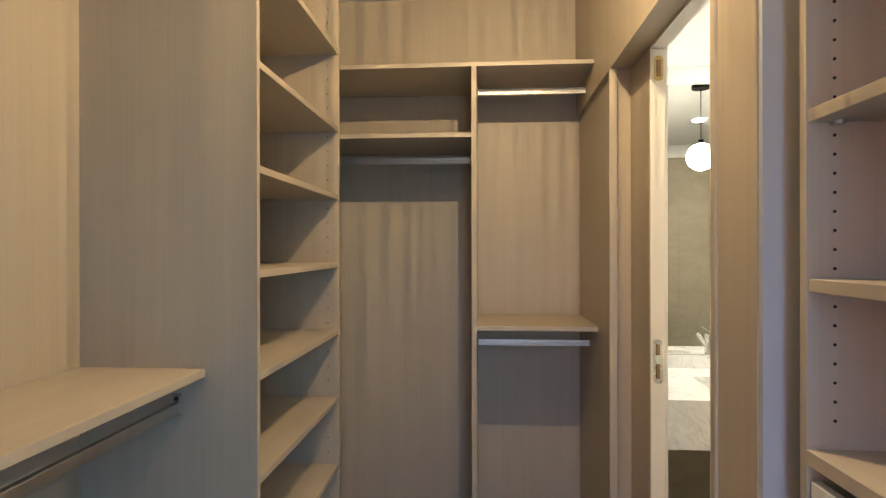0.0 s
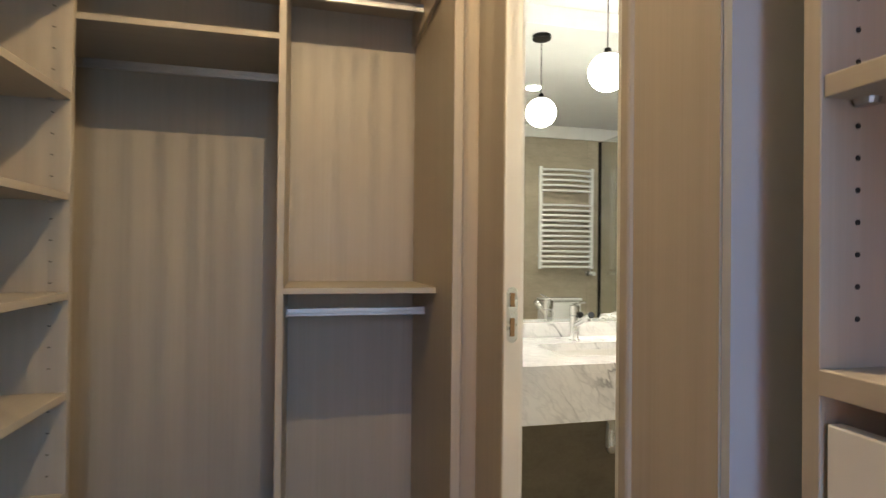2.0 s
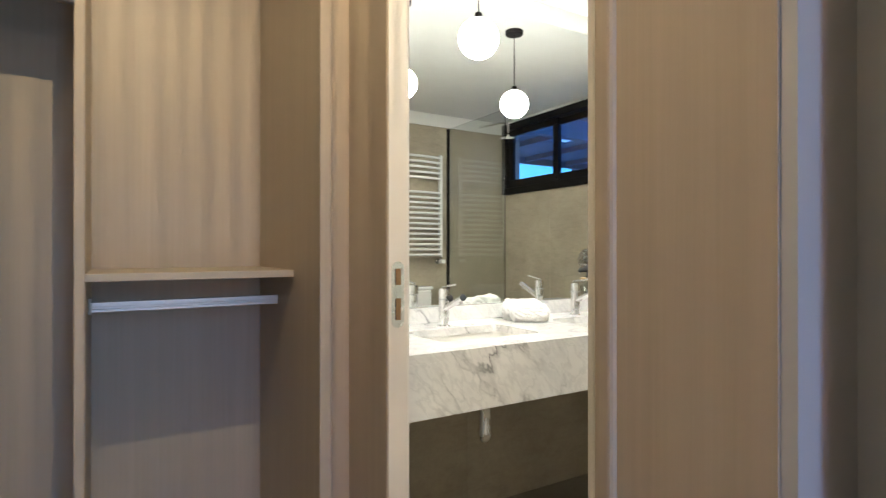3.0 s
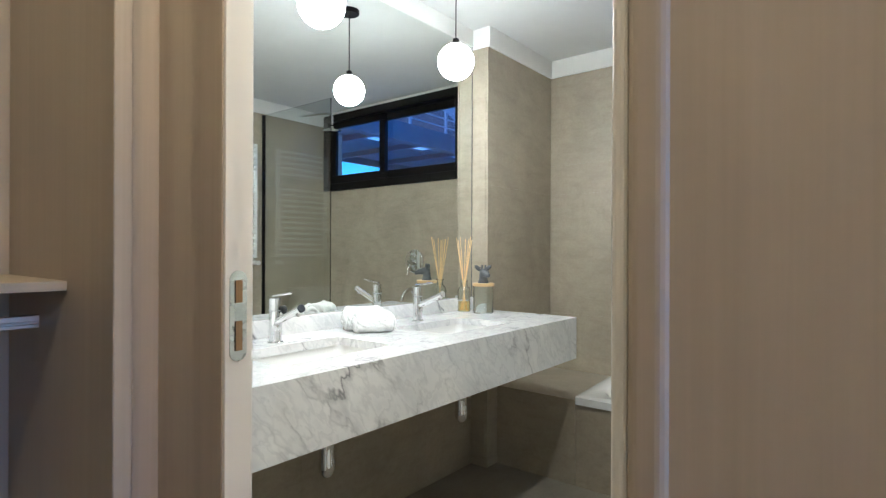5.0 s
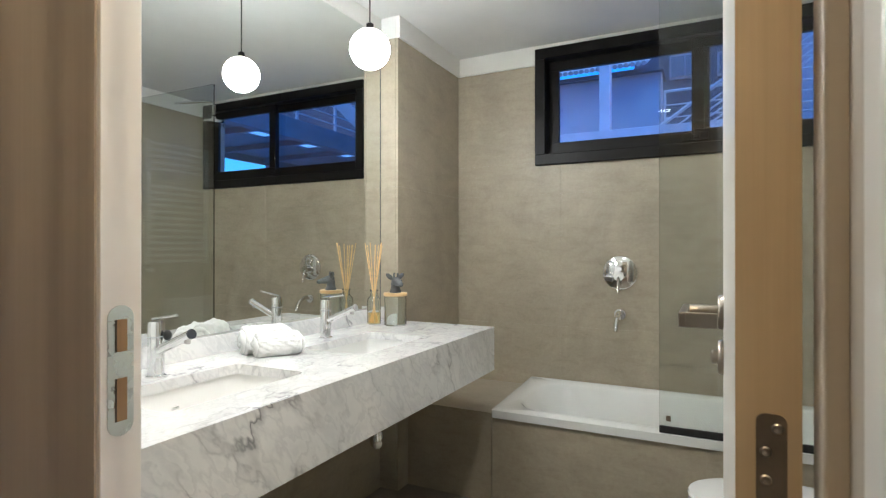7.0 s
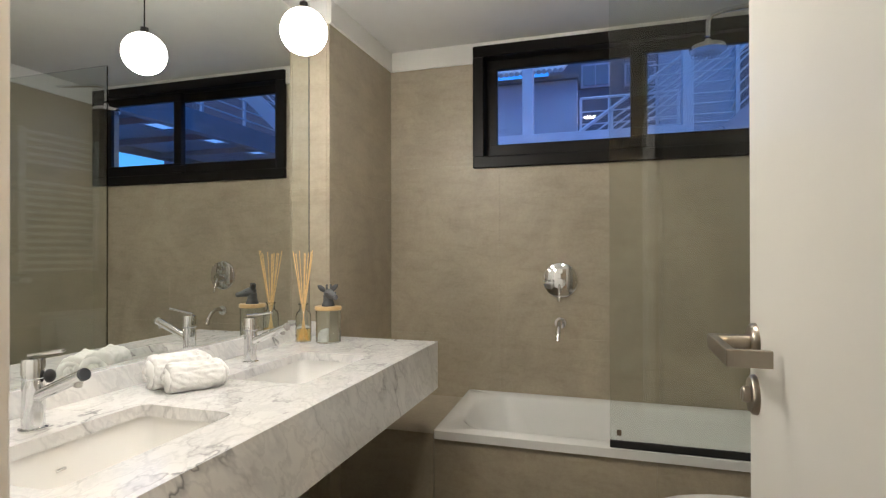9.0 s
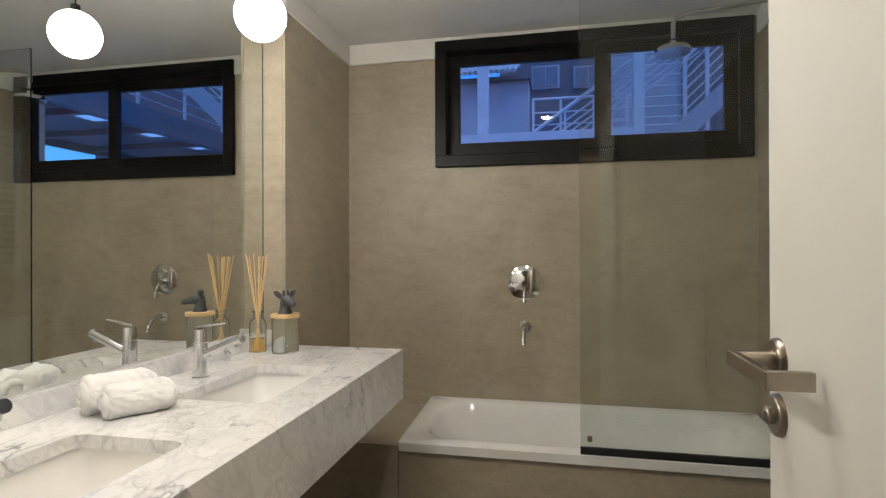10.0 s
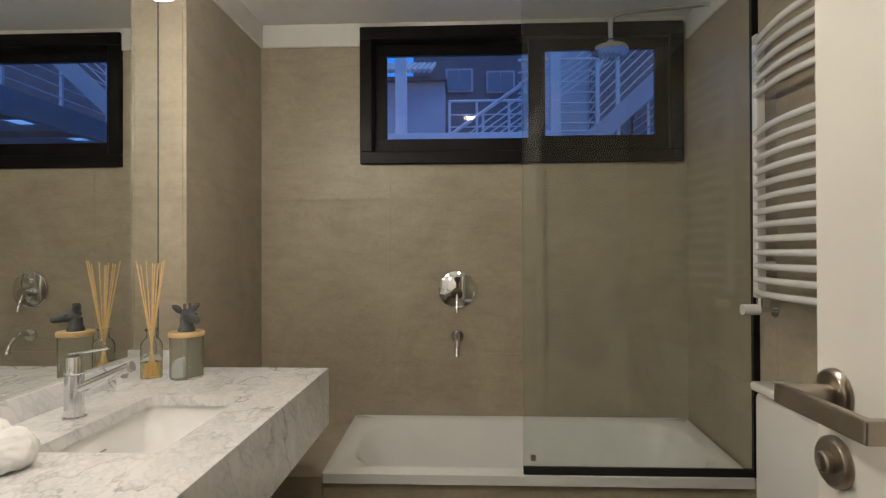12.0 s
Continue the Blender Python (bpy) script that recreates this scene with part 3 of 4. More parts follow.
part("slab", top_with_holes(), MARBLE, vt)
part("apron", box(CX0, CX1, CY0, CY0 + 0.03, CB, CT - 0.0302), MARBLE, vt)
part("apron_end", box(CX1 - 0.03, CX1, CY0 + 0.0302, CY1, CB, CT - 0.0302), MARBLE, vt)
part("upstand", box(CX0, PX - 0.001, NW - 0.025, NW - 0.001, CT, 0.945, 0.001), MARBLE, vt)
part("upstand", box(PX - 0.022, PX - 0.001, PIER + 0.002, NW - 0.0255, CT, 0.945, 0.001), MARBLE, vt)
for a, b in SINKS:
    cx = (a + b) / 2
    sk = thing("sink", (cx, 2.298, 0.72), "white ceramic undermount basin set in the marble vanity top", "sink", "sinks in the vanity")
    o, d = 0.006, 0.15
    rings = [[(x, y, CT - 0.0305) for x, y in rounded(a - 0.02, b + 0.02, SY0 - 0.02, SY1 + 0.02, 0.04)],
             [(x, y, CT - 0.0305) for x, y in rounded(a - o, b + o, SY0 - o, SY1 + o, 0.035)],
             [(x, y, CT - 0.05) for x, y in rounded(a - o + 0.003, b + o - 0.003, SY0 - o + 0.003, SY1 + o - 0.003, 0.035)],
             [(x, y, CT - 0.11) for x, y in rounded(a + 0.03, b - 0.03, SY0 + 0.025, SY1 - 0.02, 0.045)],
             [(x, y, CT - 0.142) for x, y in rounded(a + 0.06, b - 0.06, SY0 + 0.05, SY1 - 0.045, 0.05)],
             [(x, y, CT - 0.15) for x, y in rounded(a + 0.12, b - 0.12, SY0 + 0.09, SY1 - 0.09, 0.05)]]
    part("bowl", loft(rings), CERAMIC, sk, smooth=True)
    part("drain", lathe([(0.0, 0.004), (0.018, 0.004), (0.022, 0.0)], (cx, 2.298, CT - 0.15), 20), CHROME, sk, "chrome waste", True)
    part("overflow", box(cx - 0.012, cx + 0.012, SY1 - 0.012, SY1 - 0.004, CT - 0.085, CT - 0.078, 0.002), CHROME, sk, "chrome overflow slot")
    tr = part("trap", lathe([(0.021, 0.268), (0.021, 0.255), (0.015, 0.252), (0.015, 0.178), (0.019, 0.176), (0.019, 0.162), (0.026, 0.158), (0.0275, 0.150), (0.0275, 0.135), (0.0255, 0.132), (0.0255, 0.050), (0.0275, 0.047), (0.0275, 0.030), (0.024, 0.012), (0.014, 0.0), (0.0, 0.0)], (cx + 0.05, 2.29, 0.455), 24), CHROME, sk, "chrome bottle trap", True)
    part("trap_arm", tube([(cx + 0.05, 2.29, 0.60), (cx + 0.05, 2.45, 0.60), (cx + 0.05, 2.64, 0.59)], 0.013, 12), CHROME, tr, smooth=True)


def tap(cx, cy, dark_parts):
    t = thing("tap", (cx, cy, CT), "polished chrome single-lever basin tap on the vanity top", "tap", "basin taps")
    part("body", lathe([(0.028, 0.0), (0.028, 0.004), (0.0225, 0.007), (0.0215, 0.108), (0.0205, 0.109), (0.0205, 0.111), (0.0225, 0.112), (0.0225, 0.150), (0.02, 0.155), (0.0, 0.156)], (cx, cy, CT), 28), CHROME, t, smooth=True)
    lv = box(-0.006, 0.006, -0.090, 0.014, -0.004, 0.004, 0.003, 2)
    bmesh.ops.transform(lv, matrix=pose(cx, cy, CT + 0.163, -9), verts=lv.verts[:])
    part("lever", lv, CHROME, t)
    sp = part("spout", tube([(cx, cy - 0.005, CT + 0.070), (cx, cy - 0.143, CT + 0.128)], 0.0132, 20), CHROME, t, smooth=True)
    # the caps are chrome; their dark or grey reflection is put into the colour
    part("end_cap", tube([(cx, cy - 0.143, CT + 0.128), (cx, cy - 0.149, CT + 0.1305), (cx, cy - 0.1505, CT + 0.1311)], 0.0132, 20, radii=[0.0136, 0.0136, 0.0120]), CAP_REFLECTION if dark_parts else ALU, sp, "chrome end cap with a dark reflection in its colour" if dark_parts else "chrome end cap with a grey reflection in its colour")
    part("aerator", tube([(cx, cy - 0.132, CT + 0.114), (cx, cy - 0.129, CT + 0.103)], 0.0085, 14), ALU, sp)
    part("joint_ring", lathe([(0.0224, 0.0), (0.0231, 0.0006), (0.0231, 0.0018), (0.0224, 0.0024)], (cx, cy, CT + 0.1115), 28), STEEL, t, smooth=True)
    if dark_parts:
        part("pop_up_knob", ellipsoid((cx + 0.014, cy - 0.030, CT + 0.116), (0.012, 0.012, 0.015)), RUBBER, t, "small black ball beside the tap body", True)


tap(1.103, 2.502, True)
tap(1.853, 2.506, False)

mr = setting("mirror", box(0.557, PX - 0.001, NW - 0.003, NW + 0.002, 0.946, BZ + 0.02), MIRROR, "frameless wall mirror above the vanity", "mirror")
part("polished_edge", box(PX - 0.0048, PX - 0.0014, NW - 0.0045, NW - 0.0031, 0.946, BZ + 0.02), SLATE, mr, "dark polished mirror edge")


# ---- pendants and downlights ----
def pendant(x, y, z):
    p = thing("pendant_lamp", (x, y, CZ), "opal glass globe pendant lamp on a thin black cable", "pendant lamp", "pendants over the vanity")
    part("canopy", lathe([(0.0, 0.0), (0.05, 0.0), (0.05, -0.018), (0.046, -0.022), (0.0, -0.022)], (x, y, CZ), 32), BLACK, p, "black round ceiling rose", True)
    part("cable", tube([(x, y, CZ - 0.02), (x, y, z + 0.075)], 0.0025, 8), BLACK, p)
    part("globe", ellipsoid((x, y, z), (0.078, 0.078, 0.078), u=32, v=20), GLOBE, p, "glowing white opal globe", True)
    part("cap", lathe([(0.0, 0.022), (0.014, 0.022), (0.015, 0.0), (0.015, -0.006)], (x, y, z + 0.076), 20), BLACK, p, smooth=True)


pendant(1.141, 2.305, 2.015)
pendant(1.856, 2.294, 2.015)
for x, y in ((1.45, 1.48),):
    d = thing("downlight", (x, y, CZ), "white round recessed ceiling downlight, lit", "downlight")
    part("ring", lathe([(0.052, 0.0), (0.064, 0.0), (0.062, -0.006), (0.052, -0.006)], (x, y, CZ), 32), WHITE, d, smooth=True)
    part("diffuser", lathe([(0.0, -0.003), (0.052, -0.003)], (x, y, CZ), 32), LAMP_DISC, d)

# ---- bath ----
TX0, TX1, TY0, TY1, TZ = 2.546, 3.182, 0.464, 2.063, 0.468
bt = thing("bathtub", (2.9, 1.27, 0), "white enamelled built-in bathtub with a flat rim", "bathtub")
rings = [[(x, y, TZ - 0.040) for x, y in rounded(TX0, TX1, TY0, TY1, 0.012)],
         [(x, y, TZ - 0.004) for x, y in rounded(TX0, TX1, TY0, TY1, 0.012)],
         [(x, y, TZ) for x, y in rounded(TX0 + 0.006, TX1 - 0.004, TY0 + 0.004, TY1 - 0.006, 0.012)],
         [(x, y, TZ) for x, y in rounded(TX0 + 0.06, TX1 - 0.06, TY0 + 0.07, TY1 - 0.075, 0.16)],
         [(x, y, TZ - 0.012) for x, y in rounded(TX0 + 0.072, TX1 - 0.072, TY0 + 0.085, TY1 - 0.09, 0.16)],
         [(x, y, TZ - 0.20) for x, y in rounded(TX0 + 0.10, TX1 - 0.10, TY0 + 0.13, TY1 - 0.22, 0.17)],
         [(x, y, TZ - 0.33) for x, y in rounded(TX0 + 0.13, TX1 - 0.13, TY0 + 0.18, TY1 - 0.33, 0.15)],
         [(x, y, TZ - 0.37) for x, y in rounded(TX0 + 0.19, TX1 - 0.19, TY0 + 0.26, TY1 - 0.42, 0.12)]]
rings = [[(x, y, z + 0.028 * (x - TX0) / (TX1 - TX0)) for x, y, z in ring] for ring in rings]
part("tub", loft(rings), ENAMEL, bt, smooth=True)
part("tub_drain", lathe([(0.0, 0.004), (0.026, 0.004), (0.03, 0.0)], (2.87, 0.85, TZ - 0.356), 20), CHROME, bt, smooth=True)
ap = box(TX0 + 0.022, TX0 + 0.06, SW, TY1, 0, TZ - 0.041)
ap_wall = setting("bath_apron", ap, GROUT, "greige tiled bath front", "wall")
ld = setting("bath_ledge", box(TX0 + 0.022, EW + 0.01, TY1 + 0.008, PIER + 0.01, 0, TZ - 0.025), GROUT, "greige tiled ledge at the head of the bath", "wall")

# shower screen
ss = thing("shower_screen", (2.565, 0.9, TZ), "clear glass shower screen with black seal and wall channel", "shower screen")
part("glass", box(2.550, 2.558, SW + 0.012, 1.307, TZ + 0.03, 2.30, 0.0008), SHOWER_GLASS, ss).visible_shadow = False
part("seal", box(2.547, 2.562, SW + 0.012, 1.307, TZ + 0.001, TZ + 0.031, 0.002), RUBBER, ss, "black bottom seal")
part("channel", box(2.542, 2.566, SW, SW + 0.025, TZ + 0.002, 2.30, 0.001), BLACK, ss, "black wall channel")
part("sticker", box(2.5482, 2.5495, 1.262, 1.280, 0.520, 0.543), BRONZE, ss, "small square label on the glass")

# mixer, spout, shower head
mx = thing("bath_mixer", (EW, 1.56, 1.111), "polished chrome concealed bath mixer on the tiled wall", "mixer")
part("plate", lathe([(0.0, 0.014), (0.088, 0.014), (0.093, 0.010), (0.095, 0.0)], (EW, 1.56, 1.111), 48, axis="x"), CHROME, mx, smooth=True)
for o in mx.children:
    for v in o.data.vertices:
        v.co.x = 2 * EW - v.co.x
    o.data.flip_normals()
part("knob", tube([(EW - 0.014, 1.56, 1.096), (EW - 0.06, 1.56, 1.096)], 0.027, 24), CHROME, mx, smooth=True)
part("lever", tube([(EW - 0.05, 1.56, 1.096), (EW - 0.075, 1.56, 1.056), (EW - 0.085, 1.56, 1.006)], 0.007, 12), CHROME, mx, smooth=True)
part("diverter", tube([(EW - 0.014, 1.56, 1.161), (EW - 0.035, 1.56, 1.161)], 0.015, 16), CHROME, mx, smooth=True)
so = thing("bath_spout", (EW, 1.56, 0.884), "polished chrome curved bath spout on the tiled wall", "spout")
part("flange", tube([(EW, 1.56, 0.884), (EW - 0.01, 1.56, 0.884)], 0.03, 28), CHROME, so, smooth=True)
arc = [(EW - 0.01 - 0.09 * k / 8, 1.56, 0.884 + 0.012 * math.sin(math.pi * k / 8)) for k in range(7)]
arc += [(EW - 0.115, 1.56, 0.872), (EW - 0.137, 1.56, 0.846), (EW - 0.150, 1.56, 0.809)]
part("pipe", tube(arc, 0.0125, 16), CHROME, so, smooth=True)
sh = thing("rain_shower", (2.917, SW, 2.40), "chrome rain shower head on a wall arm", "shower head")
part("flange", tube([(2.917, SW, 2.365), (2.917, SW + 0.01, 2.365)], 0.03, 24), CHROME, sh, smooth=True)
arm = [(2.917, SW + 0.008, 2.365), (2.917, 0.70, 2.347), (2.917, 0.82, 2.336), (2.917, 0.866, 2.322), (2.917, 0.883, 2.294), (2.917, 0.884, 2.228)]
part("arm", tube(arm, 0.0105, 14), CHROME, sh, smooth=True)
rose_h = part("rose", lathe([(0.0, 0.055), (0.014, 0.052), (0.018, 0.03), (0.07, 0.022), (0.078, 0.012), (0.078, 0.0), (0.0, 0.0)], (2.917, 0.884, 2.163), 40), CHROME, sh, "round chrome rose", True)
nb = bmesh.new()
for ring, n in ((0.015, 6), (0.03, 11), (0.045, 16), (0.06, 21)):
    for k in range(n):
        a = 2 * math.pi * k / n
        lathe([(0.0, -0.003), (0.0025, -0.002), (0.003, 0.0)], (2.98 + ring * math.cos(a), 0.884 + ring * math.sin(a), 2.163), 6, nb)
part("nozzles", nb, RUBBER, rose_h, "dark rubber nozzles")

# ---- towel radiator ----
rd = thing("towel_radiator", (2.2, SW, 1.12), "white ladder towel radiator with bowed rungs on the wall", "radiator")
RX0, RX1, RZ0, RZ1 = 1.93, 2.46, 1.132, 2.045
for x in (RX0 + 0.016, RX1 - 0.016):
    part("stile", box(x - 0.016, x + 0.016, SW + 0.04, SW + 0.072, RZ0, RZ1, 0.006, 2), ENAMEL, rd)
zs = [1.152 + 0.0458 * k for k in range(13)] + [1.831 + 0.0465 * k for k in range(5)]
for z in zs:
    pts = [(RX0 + 0.02 + (RX1 - RX0 - 0.04) * k / 10, SW + 0.066 + 0.035 * math.sin(math.pi * k / 10), z) for k in range(11)]
    part("rung", tube(pts, 0.0115, 12), ENAMEL, rd, smooth=True)
for z in (RZ0 + 0.12, RZ1 - 0.08):
    for x in (RX0 + 0.016, RX1 - 0.016):
        part("wall_bracket", tube([(x, SW, z), (x, SW + 0.05, z)], 0.009, 12), ENAMEL, rd, smooth=True)
vl = part("valve", tube([(RX1 - 0.016, SW, RZ0 - 0.04), (RX1 - 0.016, SW + 0.06, RZ0 - 0.04)], 0.010, 14), CHROME, rd, "chrome radiator valve", True)
part("valve_stem", tube([(RX1 - 0.016, SW + 0.056, RZ0 - 0.045), (RX1 - 0.016, SW + 0.056, RZ0 + 0.005)], 0.011, 14), CHROME, vl, smooth=True)
part("valve_knob", tube([(RX1 - 0.016, SW + 0.06, RZ0 - 0.04), (RX1 - 0.016, SW + 0.115, RZ0 - 0.04)], 0.019, 18), ENAMEL, vl, "white valve knob", True)
part("valve_flange", tube([(RX1 - 0.016, SW, RZ0 - 0.04), (RX1 - 0.016, SW + 0.006, RZ0 - 0.04)], 0.027, 20), CHROME, vl, smooth=True)

# ---- toilet ----
wc = thing("toilet", (2.15, 0.8, 0), "white ceramic close-coupled toilet with closed lid", "toilet")
part("cistern", box(1.945, 2.302, SW + 0.003, 0.60, 0.42, 0.848, 0.02, 4), CERAMIC, wc, smooth=True)
part("cistern_lid", box(1.938, 2.309, SW + 0.003, 0.61, 0.849, 0.878, 0.010, 3), CERAMIC, wc, smooth=True)


def oval(cx, cy, rx, ry, z, n=32):
    return [(cx + rx * math.cos(2 * math.pi * k / n), cy + (ry if math.sin(2 * math.pi * k / n) > 0 else ry * 0.8) * math.sin(2 * math.pi * k / n), z) for k in range(n)]


part("bowl", loft([oval(2.123, 0.82, 0.12, 0.20, 0.0), oval(2.123, 0.82, 0.12, 0.21, 0.10), oval(2.123, 0.83, 0.16, 0.29, 0.30), oval(2.123, 0.84, 0.18, 0.32, 0.385)]), CERAMIC, wc, smooth=True)
part("seat", loft([oval(2.123, 0.85, 0.183, 0.325, 0.388), oval(2.123, 0.85, 0.188, 0.33, 0.396), oval(2.123, 0.85, 0.186, 0.328, 0.407)], True, True), CERAMIC, wc, smooth=True)
part("lid", loft([oval(2.123, 0.85, 0.186, 0.328, 0.4085), oval(2.123, 0.85, 0.19, 0.332, 0.418), oval(2.123, 0.85, 0.186, 0.328, 0.43), oval(2.123, 0.85, 0.15, 0.29, 0.436)], True, True), CERAMIC, wc, smooth=True)

# ---- things on the vanity ----
def towel_roll(x, y, z, r, length, turn, n=72):
    """A rolled towel: a spiral of cloth with soft ends."""
    bm = bmesh.new()
    secs = []
    for i in range(61):
        u = -0.5 * math.cos(math.pi * i / 60)
        pinch = max(0.42, (1 - min(1.0, abs(2 * u)) ** 24)) ** 0.5 * (1 + 0.05 * math.sin(9 * u + x * 50))
        ring = []
        for k in range(n):
            a = 2 * math.pi * k / n
            rr = r * pinch * (1 + 0.07 * math.sin(2 * a + 3 * u) + 0.14 * noise.noise(Vector((math.cos(a) * 1.6, math.sin(a) * 1.6, u * 3 + x * 9))) + 0.09 * noise.noise(Vector((math.cos(a) * 4, math.sin(a) * 4, u * 9 + x * 9))) + 0.035 * noise.noise(Vector((math.cos(a) * 14, math.sin(a) * 14, u * 45))) - 0.09 * max(0.0, 1 - abs(a - 2.5) / 0.22))
            ring.append((u * length, rr * math.cos(a), max(-r * 0.93, rr * math.sin(a))))
        secs.append(ring)
    bm = loft(secs, True, True)
    bmesh.ops.transform(bm, matrix=pose(x, y, z, 0, 0, turn), verts=bm.verts[:])
    ob = thing("towel", (x, y, CT), "rolled white terry hand towel on the marble top", "towel", "rolled towels")
    part("roll", bm, TOWEL, ob, smooth=True)
    for s in (-0.5, 0.5):
        pts = []
        for k in range(60):
            a = 2 * math.pi * 1.6 * k / 59 + 0.9
            rr = r * (0.10 + 0.64 * k / 59)
            pts.append(pose(x, y, z, 0, 0, turn) @ Vector((s * length * (0.955 + 0.02 * math.sin(5 * a)), rr * math.cos(a), max(-r * 0.9, rr * math.sin(a)))))
        part("rolled_edge", tube(pts, r * 0.23, 10, radii=[r * 0.23 * (1 + 0.25 * math.sin(0.35 * k + x * 40)) for k in range(60)]), TOWEL, ob, smooth=True)
    return ob


towel_roll(1.495, 2.422, CT + 0.037, 0.040, 0.155, -33)
towel_roll(1.516, 2.500, CT + 0.045, 0.048, 0.162, -30)

rdx, rdy = 2.275, 2.556
df2 = thing("reed_diffuser", (rdx, rdy, CT), "clear glass reed diffuser with amber oil and rattan sticks", "reed diffuser")
part("bottle", lathe([(0.0, 0.002), (0.031, 0.002), (0.033, 0.006), (0.033, 0.112), (0.028, 0.126), (0.017, 0.136), (0.016, 0.158), (0.020, 0.16), (0.020, 0.166), (0.0145, 0.166), (0.0135, 0.136), (0.026, 0.122), (0.0305, 0.11), (0.0305, 0.006), (0.0, 0.006)], (rdx, rdy, CT), 28), JAR_GLASS, df2, smooth=True).visible_shadow = False
part("oil", lathe([(0.0, 0.0065), (0.0303, 0.0065), (0.0303, 0.058), (0.0, 0.058)], (rdx, rdy, CT), 24), OIL, df2, "amber scented oil", True).visible_shadow = False
rr = random.Random(4)
for k in range(10):
    a = 2 * math.pi * k / 10 + rr.uniform(-0.3, 0.3)
    sp = rr.uniform(0.5, 1.0)
    lo = Vector((rdx - 0.020 * sp * math.cos(a), rdy - 0.020 * sp * math.sin(a), CT + 0.012))
    neck = Vector((rdx + 0.0115 * sp * math.cos(a), rdy + 0.0115 * sp * math.sin(a), CT + 0.16))
    hi = lo + (neck - lo) * (0.375 / 0.148 * rr.uniform(0.96, 1.02))
    part("reed", tube([lo, hi], 0.0019, 6), REED, df2)

jx, jy = 2.293, 2.447
jr = thing("storage_jar", (jx, jy, CT), "clear glass jar with bamboo lid and dark animal-head knob", "jar")
part("jar", lathe([(0.0, 0.002), (0.049, 0.002), (0.052, 0.006), (0.052, 0.138), (0.0495, 0.138), (0.0495, 0.009), (0.0, 0.009)], (jx, jy, CT), 36), JAR_GLASS, jr, smooth=True).visible_shadow = False
jl = part("lid", lathe([(0.0, 0.139), (0.054, 0.139), (0.0565, 0.142), (0.0565, 0.152), (0.054, 0.155), (0.0, 0.155)], (jx, jy, CT), 40), BAMBOO, jr, "round bamboo lid", True)
kb = lathe([(0.0, 0.0), (0.027, 0.0), (0.0275, 0.005), (0.023, 0.016), (0.0205, 0.028), (0.021, 0.046), (0.0, 0.052)], (jx, jy, CT + 0.155), 20)
fx, fy = -0.55, -0.835
turn = math.degrees(math.atan2(fy, fx))


def on_head(ahead, aside, up):
    """A place on the knob: ahead along the muzzle, aside to an ear, up from the lid."""
    return (jx + ahead * fx - aside * fy, jy + ahead * fy + aside * fx, CT + 0.155 + up)


ellipsoid(on_head(0.010, 0, 0.052), (0.029, 0.023, 0.021), (0, 14, turn), kb)
tube([on_head(d, 0, z) for d, z in ((0.018, 0.050), (0.036, 0.046), (0.054, 0.042), (0.064, 0.0405), (0.070, 0.040))], 0.01, 14, kb, radii=[0.020, 0.0155, 0.0115, 0.0115, 0.006])
for e in (-1, 1):
    tube([on_head(-0.004, e * d, z) for d, z in ((0.014, 0.062), (0.026, 0.073), (0.038, 0.083), (0.047, 0.089))], 0.01, 10, kb, radii=[0.006, 0.0115, 0.0095, 0.0015])
    tube([on_head(0.004, e * d, z) for d, z in ((0.008, 0.066), (0.010, 0.080), (0.009, 0.090), (0.0085, 0.0925))], 0.004, 8, kb, radii=[0.006, 0.0045, 0.0045, 0.002])
    ellipsoid(on_head(0.026, e * 0.0185, 0.056), (0.006, 0.004, 0.0045), (0, 0, turn), kb, 8, 6)
    ellipsoid(on_head(0.066, e * 0.007, 0.044), (0.004, 0.003, 0.003), (0, 0, turn), kb, 8, 6)
part("knob", kb, SLATE, jl, "dark resin animal-head knob", True)

# ---- window ----
wd = thing("window_1", (EW, 1.285, 1.74), "black aluminium sliding window high in the tiled wall", "window", kind="structure")
FX = EW - 0.026


def frame_of(y0, y1, z0, z1, x0, x1, w, bev, name, parent, wb=None):
    wb = wb or w
    part(name, box(x0, x1, y0, y1, z1 - w, z1, bev), BLACK, parent)
    part(name, box(x0, x1, y0, y1, z0, z0 + wb, bev), BLACK, parent)
    part(name, box(x0, x1, y0, y0 + w, z0 + wb, z1 - w, bev), BLACK, parent)
    part(name, box(x0, x1, y1 - w, y1, z0 + wb, z1 - w, bev), BLACK, parent)


frame_of(FY0, FY1, FZ0, FZ1, FX, EW + 0.10, 0.062, 0.004, "window_frame", wd)
# the sliding sashes, one behind the other
for nm, y0, y1, x0 in (("sash", 1.12, 1.972, EW + 0.055), ("sash", 0.533, 1.205, EW + 0.015)):
    z0, z1 = FZ0 + 0.062, FZ1 - 0.062
    s = part("sash", box(x0, x0 + 0.032, y0, y1, z1 - 0.055, z1, 0.002), BLACK, wd)
    part("rail", box(x0, x0 + 0.032, y0, y1, z0, z0 + 0.075, 0.002), BLACK, s)
    for ya, yb in ((y0, y0 + 0.06), (y1 - 0.06, y1)):
        part("rail", box(x0, x0 + 0.032, ya, yb, z0 + 0.075, z1 - 0.055, 0.002), BLACK, s)
    pn = part("pane", box(x0 + 0.013, x0 + 0.018, y0 + 0.055, y1 - 0.055, z0 + 0.07, z1 - 0.05), PANE, s)
    pn.visible_shadow = False

lt = part("latch", box(EW + 0.004, EW + 0.0145, 1.125, 1.25, 1.800, 1.845, 0.003, 2), BLACK, wd, "flat black sash latch")
